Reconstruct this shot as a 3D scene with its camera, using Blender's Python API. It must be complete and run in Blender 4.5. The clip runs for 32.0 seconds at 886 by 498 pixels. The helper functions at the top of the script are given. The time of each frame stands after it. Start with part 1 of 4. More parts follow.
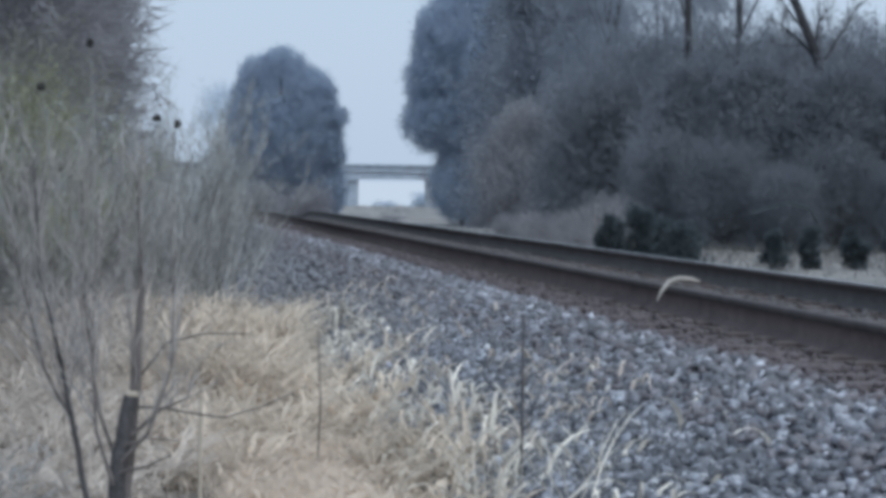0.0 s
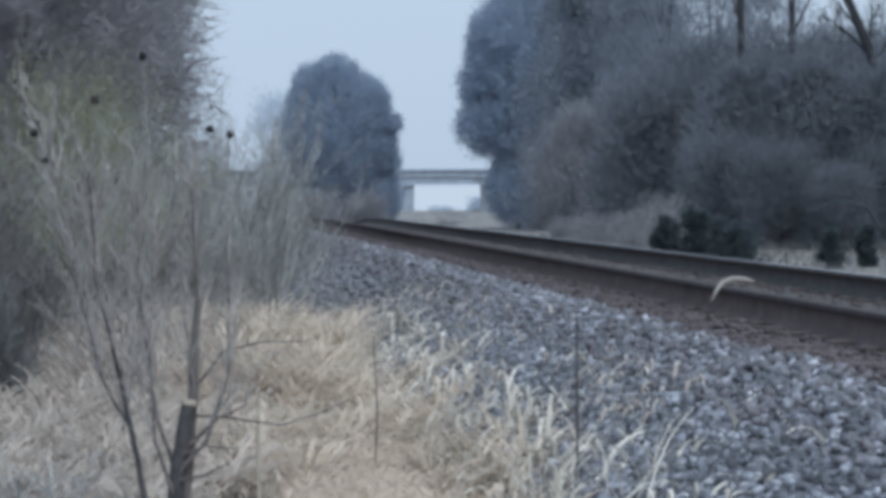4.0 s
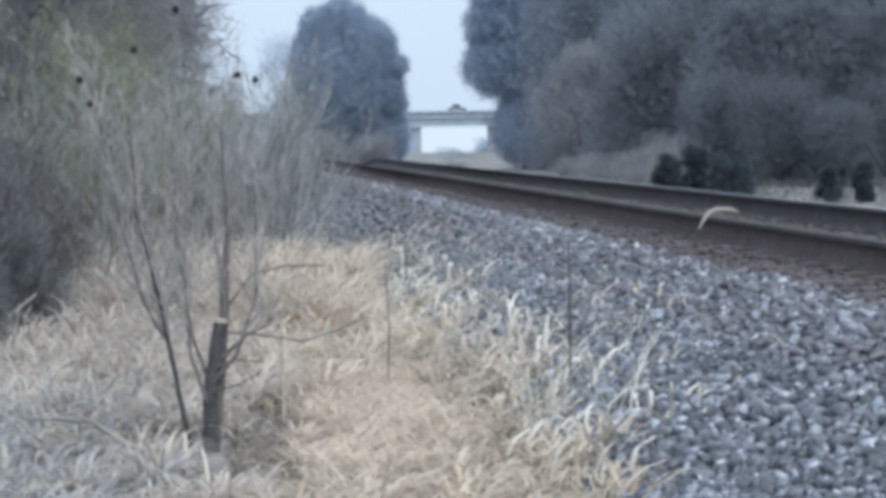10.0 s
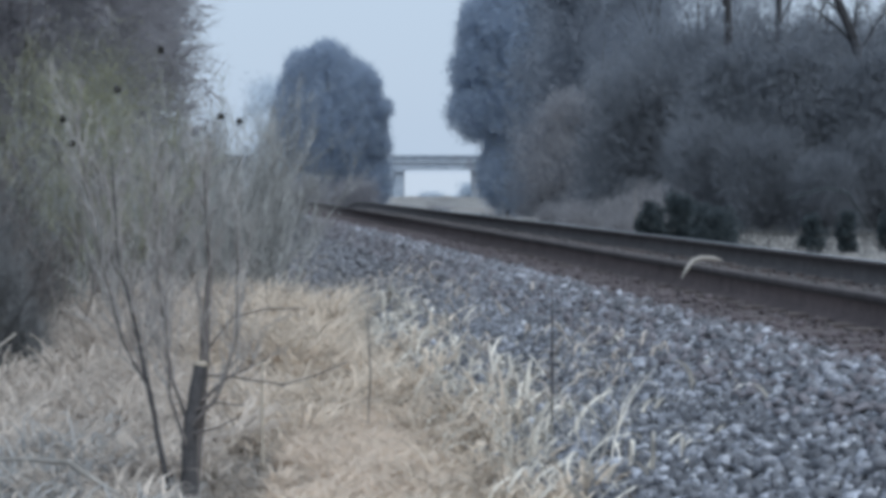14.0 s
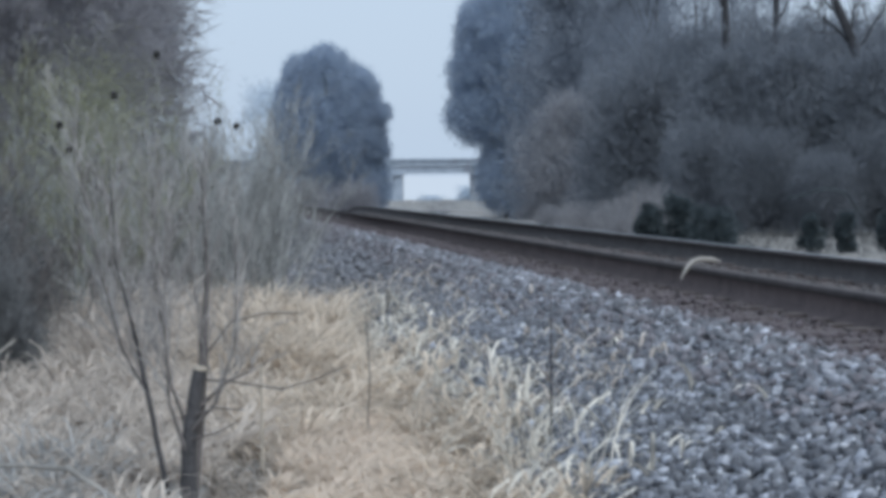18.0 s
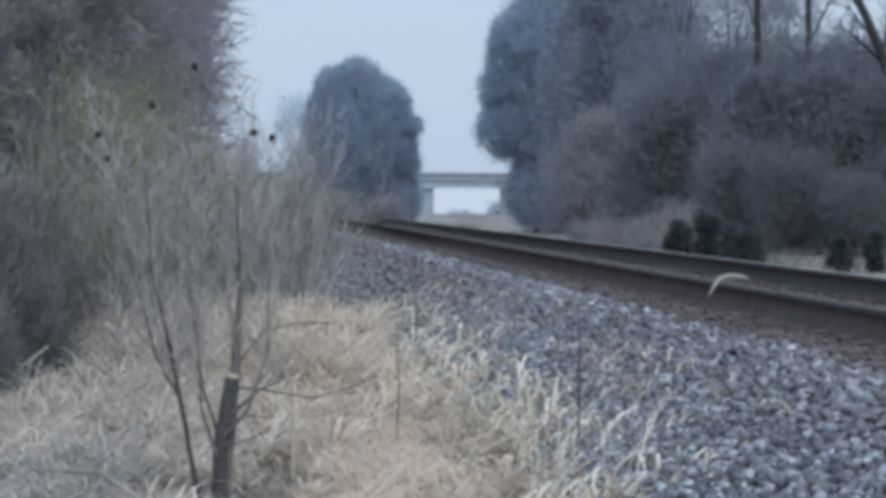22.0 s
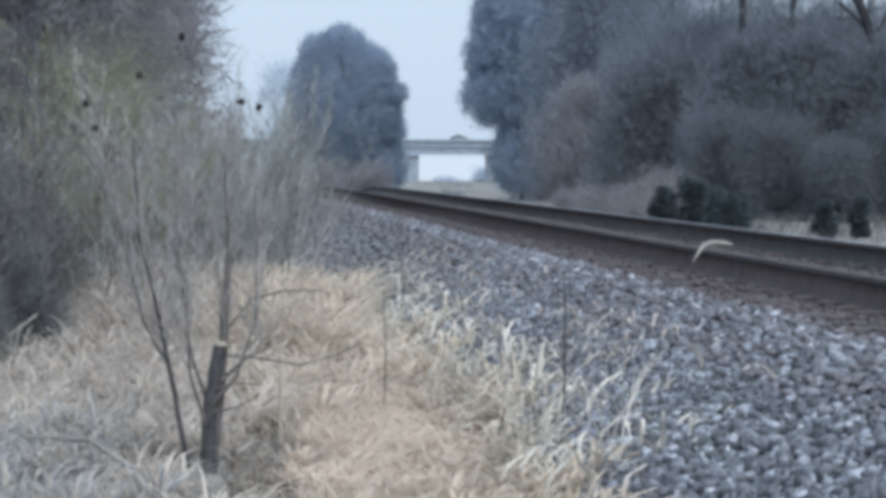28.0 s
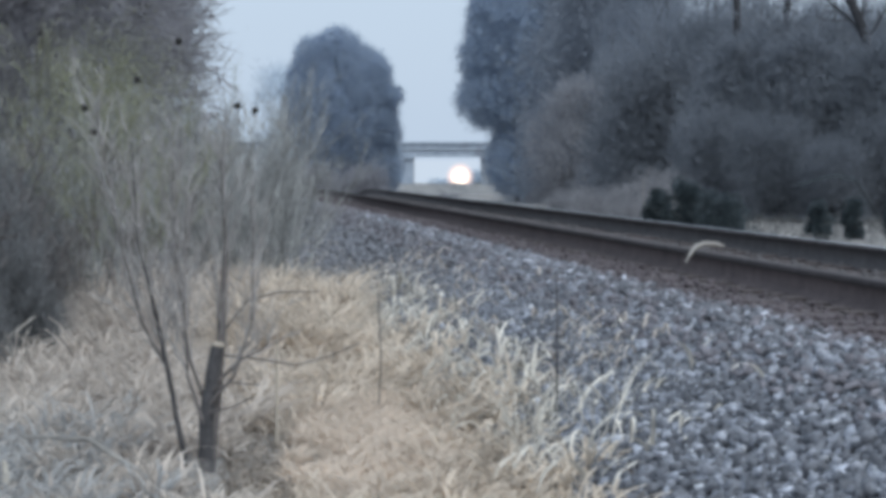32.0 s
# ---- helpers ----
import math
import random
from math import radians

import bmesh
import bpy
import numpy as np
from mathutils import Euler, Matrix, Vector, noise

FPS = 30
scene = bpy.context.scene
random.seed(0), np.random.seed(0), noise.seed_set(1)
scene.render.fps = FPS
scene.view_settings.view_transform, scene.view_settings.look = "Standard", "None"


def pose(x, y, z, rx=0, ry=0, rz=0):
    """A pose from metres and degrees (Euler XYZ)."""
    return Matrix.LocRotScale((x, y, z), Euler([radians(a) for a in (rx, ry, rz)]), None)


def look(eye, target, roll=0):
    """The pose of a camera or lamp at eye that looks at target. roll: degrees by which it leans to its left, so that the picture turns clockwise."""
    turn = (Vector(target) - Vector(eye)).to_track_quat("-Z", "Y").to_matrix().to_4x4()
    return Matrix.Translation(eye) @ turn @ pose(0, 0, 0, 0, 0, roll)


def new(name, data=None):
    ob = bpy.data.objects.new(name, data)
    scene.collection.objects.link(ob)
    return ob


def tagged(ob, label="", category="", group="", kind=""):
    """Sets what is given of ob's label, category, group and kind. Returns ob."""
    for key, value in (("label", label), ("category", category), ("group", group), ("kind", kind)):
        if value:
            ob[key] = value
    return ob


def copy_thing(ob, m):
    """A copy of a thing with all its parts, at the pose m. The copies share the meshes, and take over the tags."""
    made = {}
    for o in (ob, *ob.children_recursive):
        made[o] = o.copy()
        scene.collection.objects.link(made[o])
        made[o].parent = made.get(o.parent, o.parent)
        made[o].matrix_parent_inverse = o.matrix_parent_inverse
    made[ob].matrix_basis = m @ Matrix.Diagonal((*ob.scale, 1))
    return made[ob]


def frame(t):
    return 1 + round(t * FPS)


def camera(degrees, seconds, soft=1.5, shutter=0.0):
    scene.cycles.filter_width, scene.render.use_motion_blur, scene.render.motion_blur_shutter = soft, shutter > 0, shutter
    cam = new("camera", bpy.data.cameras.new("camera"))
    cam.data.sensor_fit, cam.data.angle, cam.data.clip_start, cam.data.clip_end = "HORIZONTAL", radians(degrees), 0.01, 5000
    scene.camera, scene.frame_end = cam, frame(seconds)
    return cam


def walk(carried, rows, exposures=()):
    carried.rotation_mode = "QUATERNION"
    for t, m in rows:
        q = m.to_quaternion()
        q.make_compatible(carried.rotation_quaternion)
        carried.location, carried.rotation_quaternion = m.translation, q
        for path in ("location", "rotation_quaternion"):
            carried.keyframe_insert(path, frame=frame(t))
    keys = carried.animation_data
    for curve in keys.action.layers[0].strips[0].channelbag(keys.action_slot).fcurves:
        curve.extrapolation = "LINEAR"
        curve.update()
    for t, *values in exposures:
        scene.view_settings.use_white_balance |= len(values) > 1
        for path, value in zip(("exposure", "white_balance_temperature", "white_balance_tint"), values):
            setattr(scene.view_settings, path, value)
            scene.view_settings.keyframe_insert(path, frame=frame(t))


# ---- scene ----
import itertools

# ---- camera: a hand-held long lens beside the track ----
cam = camera(20.0, 32.0, soft=4.7)
# seconds, x, y, z, yaw, pitch, roll
PATH = [
    (0.0, -0.041, 1.238, 1.574, -0.817, -1.351, -0.773),
    (0.5, -0.039, 1.233, 1.574, -0.559, -1.192, -0.744),
    (1.0, -0.039, 1.226, 1.574, -1.029, -0.875, -0.789),
    (1.5, -0.037, 1.245, 1.576, -0.484, 0.173, -0.579),
    (2.0, -0.032, 1.206, 1.573, -1.777, -0.880, -0.465),
    (2.5, -0.034, 1.199, 1.576, -1.033, -1.146, -0.436),
    (4.5, -0.019, 1.110, 1.581, 1.129, -1.412, 0.259),
    (5.0, -0.017, 0.666, 1.577, 1.895, -2.154, 0.025),
    (5.5, -0.014, 0.347, 1.569, 1.189, -2.319, 0.258),
    (6.0, -0.016, 0.378, 1.572, 1.559, -2.403, 0.277),
    (6.5, -0.003, 0.248, 1.571, 1.106, -2.770, 0.382),
    (7.0, -0.002, 0.167, 1.571, 0.690, -2.125, 0.415),
    (7.5, -0.001, 0.140, 1.571, 0.268, -1.931, 0.646),
    (8.0, 0.001, -0.019, 1.577, -0.298, -1.759, 0.395),
    (8.5, 0.003, -0.001, 1.573, -0.689, -1.700, 0.573),
    (9.0, 0.000, -0.014, 1.572, 0.000, -2.004, 0.583),
    (9.5, -0.002, -0.081, 1.563, 0.246, -2.533, 0.536),
    (10.0, 0.001, -0.092, 1.559, 0.616, -2.585, 0.784),
    (10.5, 0.006, -0.114, 1.560, 0.576, -2.714, 0.794),
    (11.0, 0.005, -0.103, 1.560, 0.484, -2.571, 1.281),
    (11.5, 0.007, -0.096, 1.563, 0.346, -2.576, 1.210),
    (12.0, 0.010, -0.100, 1.561, 0.300, -2.539, 0.808),
    (12.5, 0.008, -0.091, 1.560, -0.172, -1.820, 0.395),
    (13.0, 0.003, -0.081, 1.558, 0.139, -1.385, -0.041),
    (13.5, -0.003, -0.042, 1.564, 0.158, -1.444, -0.089),
    (15.5, -0.002, -0.023, 1.558, 0.654, -1.948, 0.274),
    (16.0, 0.002, -0.045, 1.559, 0.401, -1.654, 0.467),
    (16.5, -0.000, -0.025, 1.559, 0.327, -0.904, 0.281),
    (17.0, 0.001, -0.027, 1.560, 0.295, -1.292, 0.517),
    (17.5, -0.000, -0.035, 1.561, 0.628, -1.420, 0.384),
    (18.0, 0.004, -0.022, 1.560, 0.216, -1.503, 0.411),
    (18.5, -0.008, 0.002, 1.558, 0.309, -2.349, 0.166),
    (19.0, -0.003, -0.092, 1.559, 0.758, -1.927, 0.004),
    (19.5, -0.006, -0.099, 1.563, 0.644, -1.912, -0.328),
    (20.0, -0.001, -0.100, 1.559, 0.619, -1.297, -0.220),
    (20.5, -0.003, -0.184, 1.562, 0.338, -1.200, -0.298),
    (21.0, -0.006, -0.147, 1.560, 0.761, -1.451, -0.364),
    (21.5, -0.011, -0.132, 1.560, 0.760, -1.142, -0.239),
    (22.0, -0.004, -0.185, 1.558, 0.900, -1.184, -0.398),
    (22.5, -0.005, -0.158, 1.560, 0.546, -1.329, -0.109),
    (23.0, -0.008, -0.177, 1.562, 0.497, -1.462, -0.202),
    (23.5, -0.011, -0.118, 1.563, 0.110, -0.933, -0.189),
    (24.0, -0.008, -0.171, 1.562, 0.154, -1.066, -0.083),
    (24.5, -0.005, -0.176, 1.560, 0.358, -1.102, -0.035),
    (25.0, -0.011, -0.174, 1.550, 0.417, -1.101, 0.311),
    (25.5, -0.013, -0.187, 1.551, 1.265, -1.659, -0.006),
    (27.5, -0.006, -0.263, 1.565, 0.497, -2.069, -0.258),
    (28.0, -0.007, -0.281, 1.564, 0.562, -1.936, -0.201),
    (28.5, -0.006, -0.287, 1.563, 0.609, -2.075, -0.293),
    (29.0, -0.002, -0.373, 1.559, 0.577, -2.275, -0.333),
    (29.5, -0.002, -0.353, 1.564, 0.964, -2.393, -0.049),
    (30.0, 0.004, -0.454, 1.565, 0.463, -2.001, -0.087),
    (30.5, 0.004, -0.452, 1.568, 0.493, -1.895, -0.214),
    (31.0, -0.001, -0.429, 1.561, 0.379, -2.006, -0.111),
    (31.5, -0.000, -0.442, 1.561, 0.505, -1.830, -0.155),
    (32.0, 0.004, -0.459, 1.565, 0.460, -1.881, -0.087),
]
walk(cam, [(t, pose(x, y, z, 90 + pitch, roll, yaw)) for t, x, y, z, yaw, pitch, roll in PATH],
     [(0.0, 0.22, 6270, 10), (4.5, 0.20, 6240, 10), (5.0, 0.20, 6240, 10), (6.0, 0.50, 6370, 10), (7.0, 0.59, 6390, 10), (8.0, 0.36, 6370, 10), (9.0, 0.38, 6370, 10), (10.0, 0.58, 6380, 10), (12.0, 0.61, 6380, 10), (13.0, 0.22, 6310, 10), (16.0, 0.25, 6330, 10), (17.0, 0.25, 6330, 10), (18.0, 0.28, 6330, 10), (19.0, 0.46, 6370, 10), (20.0, 0.24, 6300, 10), (25.0, 0.22, 6290, 10), (28.0, 0.46, 6390, 10), (31.0, 0.48, 6400, 10), (32.0, 0.30, 6420, 10)])

# ---- light: an overcast dusk ----
world = bpy.data.worlds.new("overcast_sky")
scene.world = world
world.use_nodes = True
wn, wl = world.node_tree.nodes, world.node_tree.links
sky = wn.new("ShaderNodeTexSky")
sky.sky_type = "NISHITA"
sky.sun_disc = False
sky.sun_elevation = radians(24)
sky.sun_rotation = radians(150)
sky.air_density, sky.dust_density, sky.ozone_density = 1.0, 3.0, 1.5
sky_dim = wn.new("ShaderNodeMixRGB")
sky_dim.blend_type = "MULTIPLY"
sky_dim.inputs[0].default_value = 1.0
sky_dim.inputs[2].default_value = (0.075, 0.075, 0.075, 1)
cloud = wn.new("ShaderNodeMixRGB")
cloud.inputs[0].default_value = 0.8
cloud.inputs[2].default_value = (0.61, 0.74, 0.905, 1)
wl.new(sky.outputs[0], sky_dim.inputs[1])
wl.new(sky_dim.outputs[0], cloud.inputs[1])
wl.new(cloud.outputs[0], wn["Background"].inputs[0])
wn["Background"].inputs[1].default_value = 0.85
sun = new("sun", bpy.data.lights.new("sun", "SUN"))
sun.data.energy, sun.data.angle, sun.data.color = 1.95, radians(25), (0.88, 0.95, 1.0)
sun.matrix_world = look((0, 0, 50), (-20, 30, 0))
scene.view_settings.exposure = 0.0

# ---- materials ----


def material(name, dark, light, scale=20.0, rough=0.9, bump=0.3, fine=8.0, metal=0.0, per_piece=0.0, per_island=0.0, few_bright=False, stain=None, spread=(0.35, 0.65), thin=0.0):
    """Two scales of noise between two colours, a bump, and a shift from piece to piece."""
    m = bpy.data.materials.new(name)
    m.use_nodes = True
    n, l = m.node_tree.nodes, m.node_tree.links
    bsdf = n["Principled BSDF"]
    bsdf.inputs["Roughness"].default_value = rough
    bsdf.inputs["Metallic"].default_value = metal
    geo = n.new("ShaderNodeTexCoord")
    big, small = n.new("ShaderNodeTexNoise"), n.new("ShaderNodeTexNoise")
    big.inputs["Scale"].default_value, small.inputs["Scale"].default_value = scale, scale * fine
    big.inputs["Detail"].default_value, small.inputs["Detail"].default_value = 4, 3
    for k in (big, small):
        l.new(geo.outputs["Object"], k.inputs["Vector"])
    mix = n.new("ShaderNodeMixRGB")
    mix.inputs[0].default_value = 0.45
    l.new(big.outputs[0], mix.inputs[1])
    l.new(small.outputs[0], mix.inputs[2])
    ramp = n.new("ShaderNodeValToRGB")
    ramp.color_ramp.elements[0].position, ramp.color_ramp.elements[1].position = spread
    ramp.color_ramp.elements[0].color, ramp.color_ramp.elements[1].color = (*dark, 1), (*light, 1)
    l.new(mix.outputs[0], ramp.inputs[0])
    colour = ramp.outputs[0]
    if stain:
        patch = n.new("ShaderNodeTexNoise")
        patch.inputs["Scale"].default_value, patch.inputs["Detail"].default_value = scale * 0.18, 5
        l.new(geo.outputs["Object"], patch.inputs["Vector"])
        edge = n.new("ShaderNodeValToRGB")
        edge.color_ramp.elements[0].position, edge.color_ramp.elements[1].position = 0.48, 0.62
        l.new(patch.outputs[0], edge.inputs[0])
        over = n.new("ShaderNodeMixRGB")
        over.inputs[2].default_value = (*stain, 1)
        l.new(edge.outputs[0], over.inputs[0])
        l.new(colour, over.inputs[1])
        colour = over.outputs[0]
    amount = per_piece or per_island
    if amount:
        if per_piece:
            rnd = n.new("ShaderNodeObjectInfo").outputs["Random"]
        else:
            rnd = n.new("ShaderNodeNewGeometry").outputs["Random Per Island"]
        span = n.new("ShaderNodeMapRange")
        span.inputs[3].default_value, span.inputs[4].default_value = 1 - amount, 1 + amount
        if few_bright:
            power = n.new("ShaderNodeMath")
            power.operation = "POWER"
            power.inputs[1].default_value = 3.2
            l.new(rnd, power.inputs[0])
            rnd = power.outputs[0]
            span.inputs[3].default_value, span.inputs[4].default_value = 0.74, 2.6
        l.new(rnd, span.inputs[0])
        hsv = n.new("ShaderNodeHueSaturation")
        l.new(span.outputs[0], hsv.inputs["Value"])
        l.new(colour, hsv.inputs["Color"])
        colour = hsv.outputs[0]
    l.new(colour, bsdf.inputs["Base Color"])
    if bump:
        b = n.new("ShaderNodeBump")
        b.inputs["Strength"].default_value, b.inputs["Distance"].default_value = bump, 0.02
        l.new(mix.outputs[0], b.inputs["Height"])
        l.new(b.outputs[0], bsdf.inputs["Normal"])
    if thin:
        # thin dry growth lets some light through
        leaf, both = n.new("ShaderNodeBsdfTranslucent"), n.new("ShaderNodeMixShader")
        both.inputs[0].default_value = thin
        l.new(colour, leaf.inputs[0])
        l.new(bsdf.outputs[0], both.inputs[1])
        l.new(leaf.outputs[0], both.inputs[2])
        l.new(both.outputs[0], n["Material Output"].inputs[0])
    return m


def glowing(name, colour, strength):
    m = bpy.data.materials.new(name)
    m.use_nodes = True
    b = m.node_tree.nodes["Principled BSDF"]
    b.inputs["Base Color"].default_value = (0.0, 0.0, 0.0, 1)
    b.inputs["Roughness"].default_value = 1.0
    b.inputs["Specular IOR Level"].default_value = 0.0
    b.inputs["Emission Color"].default_value = (*colour, 1)
    b.inputs["Emission Strength"].default_value = strength
    return m


SOIL = material("dry_soil", (0.12, 0.113, 0.106), (0.25, 0.237, 0.222), 0.8, stain=(0.26, 0.235, 0.21))
STONE = material("ballast_stone", (0.075, 0.078, 0.09), (0.262, 0.27, 0.298), 14, rough=0.8, per_piece=0.85, few_bright=True)
# stones of the farther ballast, contrast lowered in colour for haze
CALMSTONES = material("hazed_grey_stones", (0.14, 0.142, 0.158), (0.255, 0.259, 0.28), 14, rough=0.9, per_island=0.3)
CHIPS = material("pale_stone_chips", (0.38, 0.39, 0.42), (0.62, 0.63, 0.66), 20, rough=0.8, per_island=0.25)
STONES = material("ballast_stones", (0.075, 0.078, 0.09), (0.262, 0.27, 0.298), 14, rough=0.8, per_island=0.85, few_bright=True)
BED = material("ballast_bed", (0.05, 0.05, 0.057), (0.15, 0.15, 0.17), 9, rough=0.95, bump=0.8, stain=(0.10, 0.08, 0.075))
RUST = material("rusty_rail_side", (0.07, 0.054, 0.053), (0.155, 0.119, 0.115), 6, rough=0.95)
# darker rust for the rail head's sides and underside, painting its shadow line
HEADSIDE = material("shaded_rail_head_side", (0.036, 0.03, 0.03), (0.075, 0.061, 0.061), 6, rough=0.85)
POLISHED = material("polished_rail_head", (0.36, 0.38, 0.40), (0.55, 0.57, 0.60), 3, rough=0.28, metal=0.9, bump=0.02)
RUSTFAR = material("far_rail_side", (0.052, 0.047, 0.048), (0.115, 0.104, 0.104), 6, rough=0.9)
RAILTOP = material("dull_rail_head", (0.035, 0.031, 0.031), (0.075, 0.066, 0.066), 3, rough=1.0, bump=0.05)
TIE = material("creosoted_tie", (0.06, 0.05, 0.051), (0.125, 0.104, 0.104), 5, rough=0.95, per_piece=0.15)
PLATE = material("rusty_plate", (0.05, 0.041, 0.039), (0.12, 0.096, 0.09), 20, rough=0.9)
STRAW = material("dry_grass", (0.445, 0.372, 0.297), (0.825, 0.722, 0.605), 1.2, per_island=0.2, bump=0, thin=0.45)
STRAWDULL = material("dull_tan_grass", (0.39, 0.335, 0.29), (0.74, 0.665, 0.59), 1.3, per_island=0.22, bump=0, thin=0.45)
LITTER = material("shaded_brown_litter", (0.18, 0.15, 0.125), (0.36, 0.31, 0.262), 2.5, per_island=0.3, bump=0, thin=0.3)
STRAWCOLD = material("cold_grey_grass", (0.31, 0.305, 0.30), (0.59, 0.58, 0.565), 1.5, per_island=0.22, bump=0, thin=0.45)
FLAT = material("flattened_straw", (0.62, 0.525, 0.435), (0.79, 0.68, 0.57), 0.8, per_island=0.12, bump=0, thin=0.45)
STRAWGREY = material("weathered_grass", (0.33, 0.31, 0.285), (0.61, 0.575, 0.53), 1.5, per_island=0.2, bump=0, thin=0.45)
BARK = material("grey_bark", (0.05, 0.043, 0.04), (0.15, 0.13, 0.12), 12, bump=0.6)
SAPBARK = material("grey_sapling_bark", (0.09, 0.08, 0.078), (0.20, 0.18, 0.172), 12, bump=0.6)
BARKDARK = material("dark_bark", (0.037, 0.036, 0.038), (0.10, 0.096, 0.10), 6, bump=0.6)
CUT = material("pale_cut_wood", (0.37, 0.32, 0.26), (0.54, 0.48, 0.40), 30)
TWIG = material("grey_twigs", (0.205, 0.21, 0.205), (0.45, 0.453, 0.44), 0.9, per_island=0.2, bump=0)
BLEACHED = material("bleached_grass", (0.50, 0.465, 0.405), (0.79, 0.74, 0.655), 1.5, per_island=0.3, bump=0, thin=0.3)
TWIGPURPLE = material("purplish_twigs", (0.345, 0.342, 0.362), (0.445, 0.435, 0.458), 0.6, per_island=0.08, bump=0, thin=0.55)
RUSTSTONES = material("rust_stained_stones", (0.068, 0.057, 0.062), (0.14, 0.117, 0.124), 14, rough=0.95, per_island=0.18)
MAUVESTONES = material("faintly_rusty_stones", (0.122, 0.115, 0.127), (0.25, 0.236, 0.255), 14, rough=0.9, per_island=0.3)
DUSTSTONES = material("dusty_stones", (0.068, 0.062, 0.063), (0.125, 0.115, 0.116), 14, rough=0.95, per_island=0.12)
SCRUB = material("pale_dead_weeds", (0.25, 0.248, 0.26), (0.42, 0.412, 0.425), 0.6, per_island=0.25, bump=0, thin=0.5)
SHADE = material("shade_brush", (0.11, 0.115, 0.119), (0.22, 0.224, 0.228), 1.2, per_island=0.3, bump=0, thin=0.2)
SAPTWIG = material("pale_sapling_twigs", (0.28, 0.264, 0.257), (0.475, 0.452, 0.435), 0.9, per_island=0.2, bump=0)
OLIVE = material("olive_buds", (0.235, 0.24, 0.155), (0.37, 0.375, 0.25), 3, per_island=0.3, bump=0, thin=0.4)
STRIP = material("dull_dry_grass", (0.095, 0.096, 0.094), (0.205, 0.204, 0.2), 0.5, per_island=0.35, bump=0, thin=0.45)
# wood twigs, with haze put into the colour as a bluish lift
TWIGDARK = material("hazed_wood_twigs", (0.236, 0.263, 0.306), (0.326, 0.357, 0.405), 0.35, per_island=0.1, bump=0, thin=0.6)
TWIGDEEP = material("deep_dark_twigs", (0.195, 0.211, 0.238), (0.268, 0.287, 0.318), 0.35, per_island=0.1, bump=0, thin=0.6)
TANGLE = material("blackish_twigs", (0.178, 0.195, 0.222), (0.262, 0.283, 0.317), 0.35, per_island=0.1, bump=0, thin=0.5)
BARKDEEP = material("deep_dark_bark", (0.022, 0.023, 0.026), (0.06, 0.06, 0.066), 6, bump=0.6)
# brown thicket twigs, greyed and lightened for mist at the wood's foot
TWIGBROWN = material("hazed_brown_twigs", (0.285, 0.29, 0.312), (0.445, 0.445, 0.465), 0.35, per_island=0.2, bump=0, thin=0.6)
BUDS = material("yellow_green_buds", (0.20, 0.205, 0.14), (0.34, 0.345, 0.24), 2, per_island=0.35, bump=0)
# needle colour lifted and blued to carry the haze on the far trees
CEDAR = material("haze_blue_needles", (0.40, 0.47, 0.565), (0.475, 0.55, 0.65), 0.5, per_island=0.08, bump=0, thin=0.6)
EVERGREEN = material("dark_evergreen", (0.05, 0.068, 0.078), (0.115, 0.14, 0.15), 1.2, per_island=0.4, bump=0, thin=0.45)
# paled far beyond bare twigs: the mist is in this colour
PALETWIG = material("hazed_far_twigs", (0.54, 0.61, 0.68), (0.64, 0.71, 0.78), 0.2, per_island=0.2, bump=0, thin=0.45)
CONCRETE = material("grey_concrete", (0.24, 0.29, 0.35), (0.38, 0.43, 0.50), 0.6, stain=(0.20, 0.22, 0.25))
ASPHALT = material("asphalt", (0.04, 0.04, 0.042), (0.075, 0.075, 0.08), 5)
POD = material("dark_seed_head", (0.010, 0.010, 0.010), (0.035, 0.032, 0.028), 60)
TYRE = material("tyre_rubber", (0.012, 0.012, 0.012), (0.03, 0.03, 0.03), 30)
GLASS = material("dark_car_glass", (0.02, 0.025, 0.03), (0.04, 0.045, 0.05), 3, rough=0.1, bump=0)
LAMP = glowing("car_headlamp", (1.0, 0.95, 0.85), 6.0)
MIST = glowing("mist_glow", (0.62, 0.72, 0.84), 0.8)
LOCO = material("locomotive_paint", (0.03, 0.03, 0.035), (0.08, 0.08, 0.09), 1.5, rough=0.5)

# ---- mesh helpers ----


def mesh_of(name, verts, faces, mat):
    """A mesh from an array of vertices and an array of faces that all have the same number of corners."""
    verts, faces = np.asarray(verts, np.float32).reshape(-1, 3), np.asarray(faces, np.int32)
    me = bpy.data.meshes.new(name)
    k = faces.shape[1]
    me.vertices.add(len(verts))
    me.vertices.foreach_set("co", verts.ravel())
    me.loops.add(faces.size)
    me.loops.foreach_set("vertex_index", faces.ravel())
    me.polygons.add(len(faces))
    me.polygons.foreach_set("loop_start", np.arange(0, faces.size, k, dtype=np.int32))
    me.update(calc_edges=True)
    me.materials.append(mat)
    return me


def holder(name, m, label, category, group="", kind=""):
    ob = new(name)
    ob.matrix_world = m
    return tagged(ob, label, category, group, kind)


def piece(name, me, parent, label=""):
    ob = new(name, me)
    ob.parent = parent
    return tagged(ob, label)


def part(name, bm, mat, parent, label=""):
    me = bpy.data.meshes.new(name)
    bm.to_mesh(me)
    bm.free()
    me.materials.append(mat)
    return piece(name, me, parent, label)


